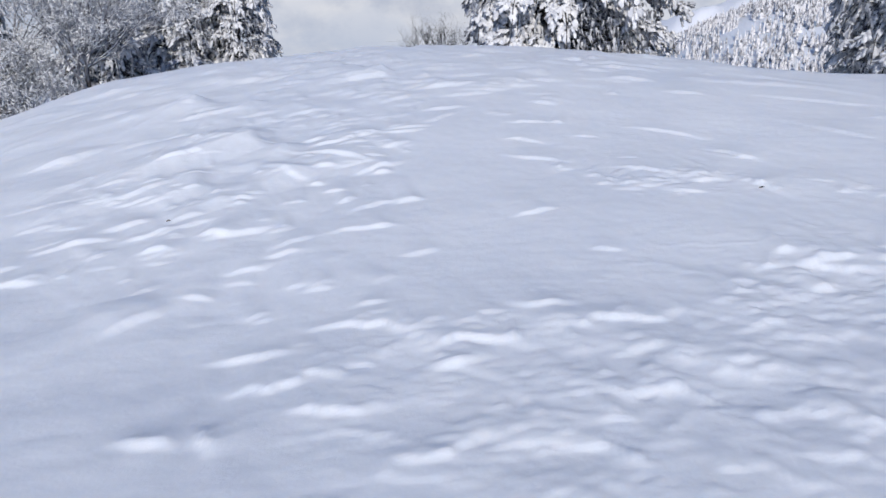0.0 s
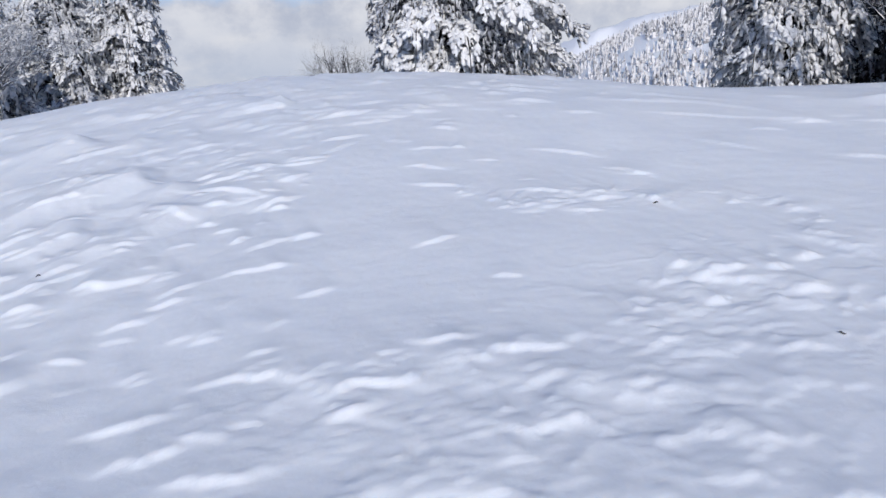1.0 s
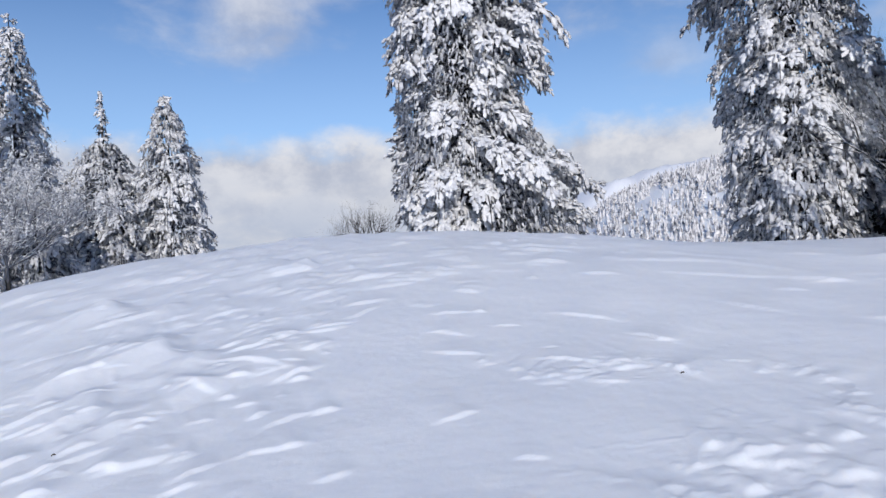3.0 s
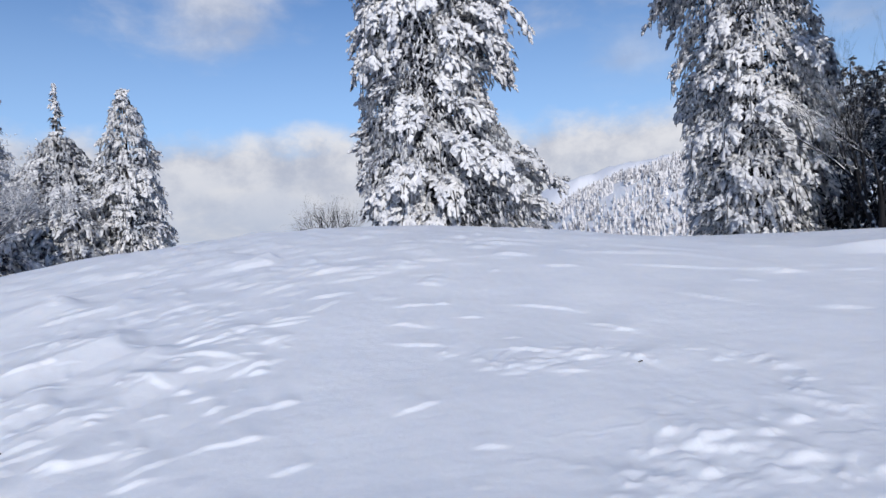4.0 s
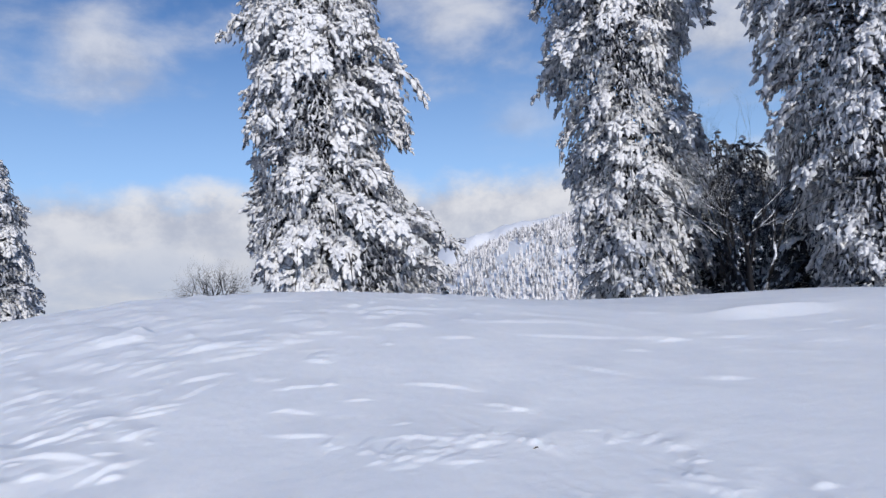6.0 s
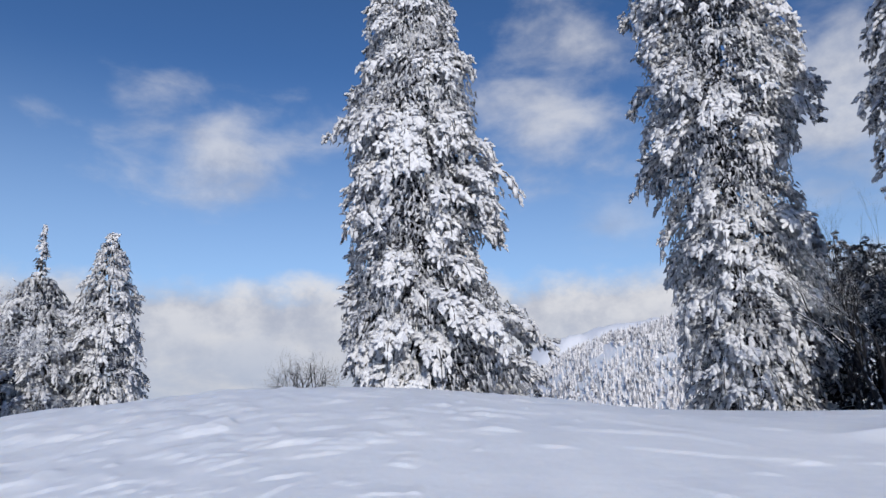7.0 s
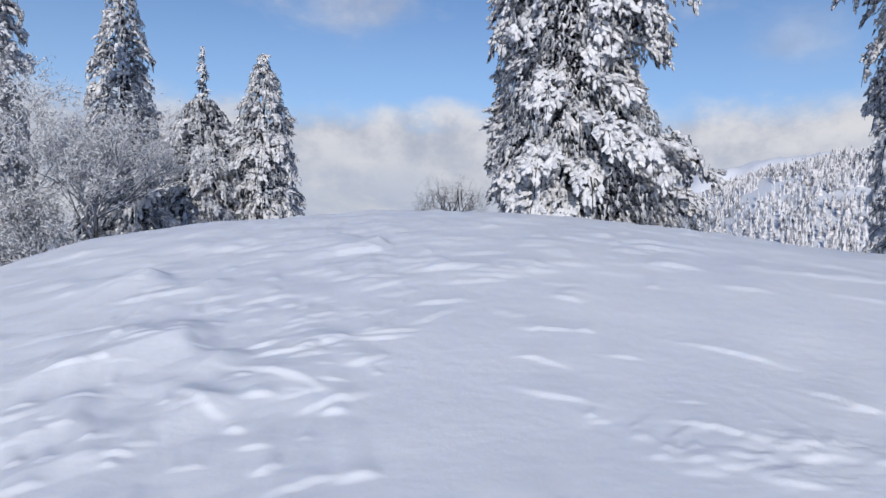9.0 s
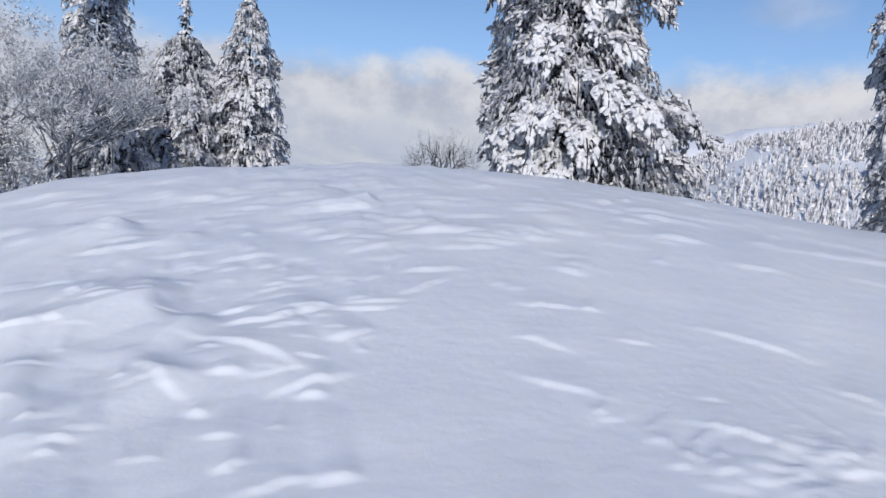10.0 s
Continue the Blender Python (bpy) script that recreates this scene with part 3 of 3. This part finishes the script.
    tangent = unit(outward * (out2 - out)[:, None] + np.array([0, 0, 1.0]) * (up2 - up)[:, None])
    way = unit(tangent + outward * r.uniform(0.0, 0.55, (m, 1)) + side_way * (prong * 0.35)[:, None] + r.normal(0, 0.22, (m, 3)))
    side = unit(np.cross(np.cross(way, side_way + r.normal(0, 0.30, (m, 3))), way))
    face_way = np.cross(side, way)
    face_way *= np.sign(np.sum(face_way * (outward + np.array([0, 0, 0.6])), 1))[:, None] + 1e-6
    mass = unit(face_way + 0.35 * outward)
    size = 3.0 * lump * np.clip(0.50 + 0.5 * bulk[b], 0.5, 1.1) * r.uniform(0.7, 1.3, m)
    # how much rime a bough carries: patchy, less on one flank
    rime_b = coat + 0.40 * perlin(ang * 1.4 + seed, s0 * height * 0.45, seed + 5) + r.normal(0, 0.14, boughs)
    rime_b = rime_b - dark_side * np.clip(-np.cos(ang + turn) - 0.45, 0, 1) * 2.0 * np.clip(1.2 - s0 * 1.7, 0, 1)
    icy = r.random(m) < np.clip(rime_b[b] - np.where(along < 0.45, 0.25, 0.0), 0.02, 0.98)
    stock = {(part_name, form): [] for part_name in ("rime", "foliage") for form in (fingers, lobes, spikes)}
    for k, (th, tier) in enumerate(((-1.1, 0.0), (0.0, 0.0), (1.1, 0.0), (-0.75, 0.42), (-0.22, 0.5), (0.28, 0.46), (0.8, 0.38), (0.05, 0.85))):
        th = th + r.normal(0, 0.2, m)
        ct, st = np.cos(th)[:, None], np.sin(th)[:, None]
        w_ = unit(way * ct + side * st + r.normal(0, 0.25, (m, 3)))
        s_ = unit(np.cross(np.cross(w_, side * ct - way * st), w_))
        ln = size * 0.48 * r.uniform(0.7, 1.25, m)
        wd = size * r.uniform(0.13, 0.21, m)
        root_at = c + (way * tier + w_ * (0.1 + 0.5 * tier)) * (0.55 * size)[:, None] + face_way * (size * r.normal(0, 0.07, m))[:, None]
        for part_name, pick in (("rime", icy), ("foliage", ~icy)):
            fat = 1.0 if part_name == "rime" else 0.6
            stock[part_name, fingers].append((root_at[pick], w_[pick], s_[pick], ln[pick], fat * wd[pick], mass[pick]))
        if k in (0, 2, 4, 7):     # bare needles show under the rime and past its rim
            under = root_at - face_way * (0.09 * size)[:, None]
            stock["foliage", spikes].append((under, unit(w_ + np.array([0, 0, -0.25])), ln * r.uniform(1.0, 1.25, m), wd * 0.6, mass))
        else:                     # rime feathers standing off the spray
            stock["rime", spikes].append((root_at[icy] + (w_ * ln[:, None] * r.uniform(0.3, 0.8, (m, 1)))[icy], unit(w_ + r.normal(0, 0.6, (m, 3)))[icy], 0.45 * ln[icy], 0.55 * wd[icy], mass[icy]))
    # the packed body of each bough, under its sprays
    stem = np.repeat(np.arange(boughs), 18)
    prong = np.tile(np.repeat((-1, 0, 1), 6), boughs)
    at_ = np.tile(np.tile(np.linspace(0.40, 0.90, 6), 3), boughs) + r.normal(0, 0.03, boughs * 18)
    body_out, body_up = along_bough(stem, at_ * (1 - 0.15 * np.abs(prong)))
    next_out, next_up = along_bough(stem, at_ * (1 - 0.15 * np.abs(prong)) + 0.04)
    swing = bulk[stem] * prong * 0.29 * np.clip(at_ * 1.4, 0, 1)
    cs, sn = np.cos(ang[stem]), np.sin(ang[stem])
    body_at = np.stack([lean[0] * s0[stem] + cs * (body_out - 0.10) - sn * swing, lean[1] * s0[stem] + sn * (body_out - 0.10) + cs * swing, body_up - 0.25 * np.abs(swing) - 0.04], -1)
    body_at[:, 2] = np.maximum(body_at[:, 2], 0.1 + sink)
    body_way = unit(np.stack([cs * (next_out - body_out), sn * (next_out - body_out), next_up - body_up], -1))
    body_mass = unit(np.stack([cs - sn * 0.6 * prong, sn + cs * 0.6 * prong, 0.25 + 0.9 * (1 - at_)], -1))
    body_wide = 0.95 * (0.046 + 0.078 * bulk[stem]) * r.uniform(0.8, 1.2, boughs * 18)
    body_long = (0.10 + 0.28 * bulk[stem]) * r.uniform(0.8, 1.2, boughs * 18)
    packed = (rime_b + r.normal(0, 0.1, boughs))[stem] > 0.6
    for part_name, pick in (("rime", packed), ("foliage", ~packed)):
        stock[part_name, lobes].append((body_at[pick], body_way[pick], body_long[pick], body_wide[pick], body_mass[pick]))
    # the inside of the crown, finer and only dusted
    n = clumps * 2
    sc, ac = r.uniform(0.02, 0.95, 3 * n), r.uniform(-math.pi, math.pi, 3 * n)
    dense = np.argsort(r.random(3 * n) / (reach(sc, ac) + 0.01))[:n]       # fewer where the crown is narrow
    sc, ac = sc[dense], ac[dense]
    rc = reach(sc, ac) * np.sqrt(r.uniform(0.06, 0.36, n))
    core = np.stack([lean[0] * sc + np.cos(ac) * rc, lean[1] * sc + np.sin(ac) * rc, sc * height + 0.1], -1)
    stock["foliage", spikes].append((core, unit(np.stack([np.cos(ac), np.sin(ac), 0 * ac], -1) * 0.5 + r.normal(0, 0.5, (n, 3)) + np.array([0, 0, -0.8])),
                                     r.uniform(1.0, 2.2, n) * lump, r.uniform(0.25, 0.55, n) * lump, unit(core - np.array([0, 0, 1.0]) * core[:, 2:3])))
    # hanging strings of rime deeper in the crown
    n = int(clumps * 1.7 * min(coat, 1.0))
    sc, ac = r.uniform(0.03, 0.96, n), r.uniform(-math.pi, math.pi, n)
    roomy = reach(sc, ac) > 0.6
    sc, ac, n = sc[roomy], ac[roomy], int(roomy.sum())
    rc = reach(sc, ac) * np.sqrt(r.uniform(0.30, 0.72, n))
    inner = np.stack([lean[0] * sc + np.cos(ac) * rc, lean[1] * sc + np.sin(ac) * rc, np.maximum(sc * height, 0.5 + sink)], -1)
    stock["rime", spikes].append((inner, unit(np.stack([np.cos(ac), np.sin(ac), 0 * ac], -1) * 0.35 + r.normal(0, 0.25, (n, 3)) + np.array([0, 0, -1.0])),
                                  r.uniform(1.3, 2.6, n) * lump, r.uniform(0.22, 0.48, n) * lump, unit(np.stack([np.cos(ac), np.sin(ac), 0 * ac + 0.3], -1))))
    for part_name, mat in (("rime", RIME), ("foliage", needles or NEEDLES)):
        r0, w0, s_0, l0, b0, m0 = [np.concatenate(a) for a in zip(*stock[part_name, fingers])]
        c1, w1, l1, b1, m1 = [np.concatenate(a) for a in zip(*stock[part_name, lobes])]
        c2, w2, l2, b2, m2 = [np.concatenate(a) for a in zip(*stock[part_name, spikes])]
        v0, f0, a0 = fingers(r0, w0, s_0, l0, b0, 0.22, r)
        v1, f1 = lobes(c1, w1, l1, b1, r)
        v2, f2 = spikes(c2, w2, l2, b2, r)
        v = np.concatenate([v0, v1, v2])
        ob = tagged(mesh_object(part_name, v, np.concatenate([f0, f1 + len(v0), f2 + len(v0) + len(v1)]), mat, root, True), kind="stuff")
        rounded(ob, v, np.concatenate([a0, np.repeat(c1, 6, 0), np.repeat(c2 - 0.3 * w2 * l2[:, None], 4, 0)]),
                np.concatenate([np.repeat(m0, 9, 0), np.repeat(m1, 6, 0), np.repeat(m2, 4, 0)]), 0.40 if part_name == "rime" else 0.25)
    return root


# the tall one that stands alone on the crest
conifer("rimed_fir", 2.9, 24.6, 21.8,
        ((-2, 2.6), (1.4, 2.5), (2.5, 2.7), (3.3, 3.0), (5, 2.6), (9, 2.75), (10.9, 3.3), (12.2, 3.0), (13.2, 2.3), (15.8, 2.1), (18.4, 1.4), (20.5, 0.8), (21.8, 0.1)),
        ((-2, 4.2), (1.4, 4.3), (2.3, 5.0), (3.3, 4.8), (4.3, 4.3), (5.4, 3.1), (6.4, 2.5), (7.3, 3.6), (8.6, 4.0), (9.8, 3.3), (10.9, 2.8), (13.3, 2.5), (15.8, 1.8), (18.4, 1.2), (20.5, 0.7), (21.8, 0.1)),
        300, 8600, 11, "tall fir thickly coated in white rime on the crest", dark_side=1.0, coat=1.2, hang=0.9)
conifer("rimed_fir", 15.3, 23.9, 25.5,
        ((-2, 2.4), (0.4, 2.5), (3, 2.8), (6.5, 2.9), (8.8, 3.1), (10, 3.5), (12.5, 3.6), (14, 3.2), (17.5, 3.8), (20, 3.0), (23, 1.9), (25.5, 0.1)),
        ((-2, 2.6), (0.4, 2.4), (3, 3.0), (7, 3.1), (9, 2.9), (10, 2.5), (12.5, 3.8), (14, 3.6), (17.5, 2.9), (20, 2.5), (23, 1.6), (25.5, 0.1)),
        330, 8000, 12, "huge fir with drooping rime-covered boughs and dark gaps", face=32, coat=1.1, hang=1.05)
conifer("rimed_fir", 18.8, 15.7, 18.0,
        ((-2, 2.4), (1, 2.4), (3.5, 2.7), (5, 3.3), (8, 3.0), (9, 3.8), (12, 3.7), (15, 2.2), (18, 0.1)), ((-2, 2.6), (5, 2.8), (12, 2.4), (15, 1.5), (18, 0.1)),
        190, 4200, 13, "large fir with bulging rime-covered boughs at the wood's edge", face=49, coat=1.06, hang=0.95)
# the dark wood between them, its shade put into darker needles and thinner rime
for k, (x, y, top, wide) in enumerate(((18.9, 25.6, 9.2, 2.2), (21.0, 24.2, 7.2, 2.8), (23.0, 21.4, 7.8, 2.7), (23.0, 28.0, 8.4, 2.8), (20.9, 20.2, 4.6, 2.2))):
    side = ((-3, wide), (2, wide), (0.6 * top, wide * 0.85), (0.85 * top, wide * 0.5), (top, 0.15))
    conifer("dark_spruce", x, y, top, side, side, 80, 620, 20 + k, "dark spruce dusted with rime, colour darkened for the wood's shade", lump=0.14, coat=0.40, needles=DARK_NEEDLES)
# the group down to the left
for k, (x, y, top, side, coat, count, label) in enumerate((
        (-11.3, 34.6, 9.5, ((-4, 2.3), (1.5, 2.15), (4.3, 1.8), (6.2, 1.45), (8.3, 0.75), (9.6, 0.12)), 1.0, 2300, "small pointed spruce evenly coated in rime"),
        (-14.6, 34.8, 10.0, ((-4, 3.2), (2.5, 3.1), (4.4, 2.8), (6.2, 1.7), (7.2, 0.42), (8.6, 0.26), (10.0, 0.06)), 1.25, 3200, "rimed spruce with a broad skirt and a thin ragged spire"),
        (-18.65, 34.4, 13.9, ((-4, 2.5), (4, 2.2), (8, 1.75), (10.5, 1.2), (12.5, 0.7), (13.9, 0.1)), 0.9, 2600, "tall slender spruce greyed with rime"),
        (-18.0, 23.9, 14.5, ((-4, 2.4), (3, 2.1), (7, 1.8), (11, 1.1), (14.5, 0.1)), 1.0, 2500, "tall spruce carrying lumps of rime at the slope's edge"),
        (-24.5, 27.0, 15.0, ((-4, 2.7), (3, 2.5), (8, 1.9), (15, 0.1)), 0.7, 1500, "tall spruce carrying lumps of rime at the slope's edge"),
        (-13.1, 33.0, 4.6, ((-4, 2.2), (0, 2.0), (2.5, 1.3), (4.6, 0.2)), 0.6, 1300, "squat young spruce dusted with rime"),
        (-16.9, 33.0, 4.8, ((-4, 2.2), (0, 2.0), (2.5, 1.4), (4.8, 0.2)), 0.65, 1300, "squat young spruce dusted with rime"),
        (-14.8, 28.5, 5.2, ((-4, 2.4), (0, 2.2), (2.5, 1.5), (5.2, 0.2)), 0.6, 1300, "squat young spruce dusted with rime"),
        (7.0, 29.0, 2.9, ((-4, 1.3), (0, 1.2), (1.6, 0.7), (2.9, 0.1)), 0.75, 500, "small rimed spruce behind the crest"))):
    conifer("rimed_spruce", x, y, top, side, side, int(count / 13), int(count * 0.52), 31 + k, label, lump=0.145, coat=coat, hang=1.0, spire=0.72 if "spire" in label else 2.0)


def bare_tree(name, x, y, top, seed, label, mat, spread=0.5, depth=5, stems=1, thick=0.02, frost=0, lumps=1.0, sink=0.3, first=0.35, category="tree", twig_mat=None):
    """A leafless tree: stems that fork into limbs and twigs; frost: number of rime lumps along the twigs."""
    r = np.random.default_rng(seed)
    root = new(name)
    foot = float(lie(x, y)) - sink
    height = top - foot
    root.location = (x, y, foot)
    tagged(root, label, category)
    trunk, limbs, ends = Tubes(), Tubes(), []

    def grow(p, way, length, radius, level):
        n = 5 if level < 3 else 3
        pts, d = [p], way
        for _ in range(n):
            d = unit(d + r.normal(0, 0.13, 3) + np.array([0, 0, 0.04]))
            pts.append(pts[-1] + d * length / n)
        rad = np.linspace(radius, radius * 0.6, n + 1)
        (trunk if level == 0 else limbs).add(pts, rad, 7 if level < 1 else (4 if level < 3 else 3))
        if level >= 2:
            ends.extend(pts[1:])
        if level == depth:
            return
        for _ in range(int(r.integers(2, 5)) + (level == 0)):
            k = int(r.integers(2, n + 1)) if level else int(r.integers(3, n + 1))
            side = unit(np.cross(d, r.normal(size=3)))
            grow(pts[k], unit(d + side * r.uniform(0.5, 1.1) * spread * 1.6), length * r.uniform(0.55, 0.8), rad[k] * 0.66, level + 1)

    for s in range(stems):
        a = 2 * math.pi * s / stems + r.uniform(0, 1)
        way = unit(np.array([math.cos(a) * spread * (stems > 1), math.sin(a) * spread * (stems > 1), 1.0]))
        grow(np.array([0.08 * math.cos(a), 0.08 * math.sin(a), 0.0]), way, height * first, height * thick, 0)
    trunk.build("trunk", mat, root)
    tagged(limbs.build("branchwork", twig_mat or mat, root), kind="stuff")
    if frost:
        e = np.array(ends)[r.integers(0, len(ends), frost)] + r.normal(0, 0.08, (frost, 3))
        v, f = spikes(e, unit(r.normal(size=(frost, 3))), lumps * r.uniform(0.10, 0.28, frost), lumps * r.uniform(0.016, 0.034, frost), r)
        tagged(mesh_object("rime", v, f, RIME, root, True), kind="stuff")
    return root


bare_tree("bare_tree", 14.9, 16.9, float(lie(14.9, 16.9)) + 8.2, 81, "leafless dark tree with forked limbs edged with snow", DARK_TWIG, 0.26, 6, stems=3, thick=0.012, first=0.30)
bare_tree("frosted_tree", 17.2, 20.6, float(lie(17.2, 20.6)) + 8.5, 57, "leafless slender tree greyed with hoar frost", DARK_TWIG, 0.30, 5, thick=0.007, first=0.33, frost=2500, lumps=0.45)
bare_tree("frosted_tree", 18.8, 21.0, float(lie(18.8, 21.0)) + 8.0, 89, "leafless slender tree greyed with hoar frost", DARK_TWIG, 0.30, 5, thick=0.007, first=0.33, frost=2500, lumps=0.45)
for k, (x, y, top, stems, spread) in enumerate((
        (-12.1, 21.9, 6.6, 1, 0.42), (-13.9, 21.4, 7.8, 2, 0.36), (-15.0, 22.4, 8.2, 2, 0.38), (-16.8, 21.6, 8.0, 2, 0.38),
        (-13.2, 19.8, 2.9, 4, 0.5), (-14.8, 20.0, 4.0, 4, 0.5), (-16.6, 19.4, 4.4, 4, 0.5))):
    bare_tree("frosted_tree", x, y, top, 160 + k, "leafless broad tree white with hoar frost", BARK, spread, 5, stems=stems, thick=0.013, frost=3000, lumps=0.85, first=0.33, twig_mat=HOAR)
bare_tree("bare_bush", -0.62, 17.6, 2.5, 71, "leafless bush with thin frosted twigs on the crest", DARK_TWIG, 0.95, 4, stems=13, thick=0.018, first=0.5, sink=0.1, category="bush")
bare_tree("frosted_tree", 6.2, 26.6, 3.0, 72, "small leafless tree white with hoar frost", TWIG, 0.45, 5, stems=2, thick=0.012, frost=1400)

def settled(x, y):
    """Height of the finished ground sheet between its grid lines."""
    i, j = int(np.searchsorted(gx, x)) - 1, int(np.searchsorted(gy, y)) - 1
    a, b = (x - gx[i]) / (gx[i + 1] - gx[i]), (y - gy[j]) / (gy[j + 1] - gy[j])
    return float((GZ[j, i] * (1 - a) + GZ[j, i + 1] * a) * (1 - b) + (GZ[j + 1, i] * (1 - a) + GZ[j + 1, i + 1] * a) * b)


# ---------------------------------------------------------------- the snow range behind the hill
MOUNTAIN, mn, mb, mat_at = material("far_snow_slopes", 0.8, 0.1)
stand = mn.noise(mat_at.outputs["Position"], 0.006, 6.0, 0.7)
mn.link(mn.mix(mn.ramp(stand, 0.60, 0.74), (0.88, 0.89, 0.92), (0.22, 0.24, 0.27)), mb.inputs["Base Color"])
MA, MR = np.meshgrid(np.radians(np.linspace(4, 66, 150)), np.linspace(1700, 3400, 50))
deg = np.degrees(MA)
crest = np.interp(deg, (4, 10, 14, 16, 18.5, 21, 23.5, 34, 44, 54, 66), (-60, 20, 90, 145, 185, 215, 230, 250, 240, 260, 200)) + 16 * fbm(deg / 2.2, deg * 0 + 0.5, 4, 61)
ridge = np.exp(-((MR - 2650) / 520.0) ** 2)
MZ = -150 + (crest + 150) * ridge + 28 * ridge * fbm(MR / 330.0, deg / 2.6, 4, 63)
my, mx = MZ.shape
corner = (np.arange(my - 1)[:, None] * mx + np.arange(mx - 1)[None, :]).ravel()
mountain = mesh_object("far_mountain", np.stack([MR * np.sin(MA), MR * np.cos(MA), MZ], -1).reshape(-1, 3),
                       np.stack([corner, corner + 1, corner + mx + 1, corner + mx], -1), MOUNTAIN, smooth=True)
tagged(mountain, "distant snow-covered mountain ridge below the clouds", "mountain", kind="structure")

# ---------------------------------------------------------------- the wooded hill across the valley
r = np.random.default_rng(5)
fv, ff, count = [], [], 0
tiers, around = 4, 6
for _ in range(22000):
    az, d = radians(r.uniform(5, 36) if count < 8000 else r.uniform(36, 62)), 760 + 1040 * r.random() ** 0.9
    x, y = d * math.sin(az), d * math.cos(az)
    if fbm(x / 110.0, y / 110.0, 3, 44) < -0.30 or count > 8400:
        continue
    z, h = settled(x, y) - 0.5, r.uniform(9, 23)
    wide = h * r.uniform(0.14, 0.23)
    v = []
    for t in range(tiers):
        s = t / tiers
        rr = wide * (1 - s) * r.uniform(0.85, 1.15) + 0.15
        a = np.arange(around) * 2 * math.pi / around + r.uniform(0, 6)
        k = rr * r.uniform(0.65, 1.25, around)
        v.append(np.stack([x + np.cos(a) * k, y + np.sin(a) * k, z + h * (0.06 + 0.9 * s) - r.uniform(0, 0.09, around) * h], -1))
        v.append(np.array([[x, y, z + h * min(1.0, 0.06 + 0.9 * s + 0.30)]]))
    base = count * tiers * (around + 1)
    fv.append(np.concatenate(v))
    i = np.arange(around)
    for t in range(tiers):
        o = base + t * (around + 1)
        ff.append(np.stack([o + i, o + (i + 1) % around, np.full(around, o + around)], -1))
    count += 1
woods = mesh_object("far_woods", np.concatenate(fv), np.concatenate(ff), FAR)
tagged(woods, "sunlit rime-white conifer wood on the far hillside", "forest", kind="stuff")


# ---------------------------------------------------------------- litter on the snow
def chip(x, y, length, seed, mat=CHAR):
    rr_ = np.random.default_rng(seed)
    t = Tubes()
    a = rr_.uniform(-0.6, 0.6)
    pts = [np.array([math.cos(a) * length * (s - 0.5), math.sin(a) * length * (s - 0.5), 0.006 + 0.006 * math.sin(s * 5 + seed)]) for s in np.linspace(0, 1, 6)]
    t.add(pts, np.array([0.3, 0.9, 1.0, 1.1, 0.8, 0.2]) * max(0.004, length * (0.13 if length < 0.05 else 0.045)), 6)
    ob = t.build("wood_chip", mat, None)
    ob.location = (x, y, settled(x, y))
    return tagged(ob, "small dark wood chip lying on the snow", "wood chip", "litter on the snow")


for k, (x, y, l) in enumerate(((2.47, 5.25, 0.045), (-2.1, 4.97, 0.035), (0.40, 1.98, 0.02), (2.56, 3.19, 0.035))):
    chip(x, y, l, 400 + k)
# the remains of a small fire, half sunk into the snow
for k in range(16):
    a, d = rng.uniform(0, 6.28), rng.uniform(0.0, 0.26)
    ob = chip(2.98 + d * math.cos(a), 2.74 + 0.7 * d * math.sin(a), rng.uniform(0.06, 0.28), 430 + k)
    ob.rotation_euler = (rng.uniform(-0.2, 0.2), rng.uniform(-0.2, 0.2), rng.uniform(0, 3.1))
    tagged(ob, "charred stick half sunk into the snow", "charred stick", "remains of a fire")
    ob.name = "charred_stick"
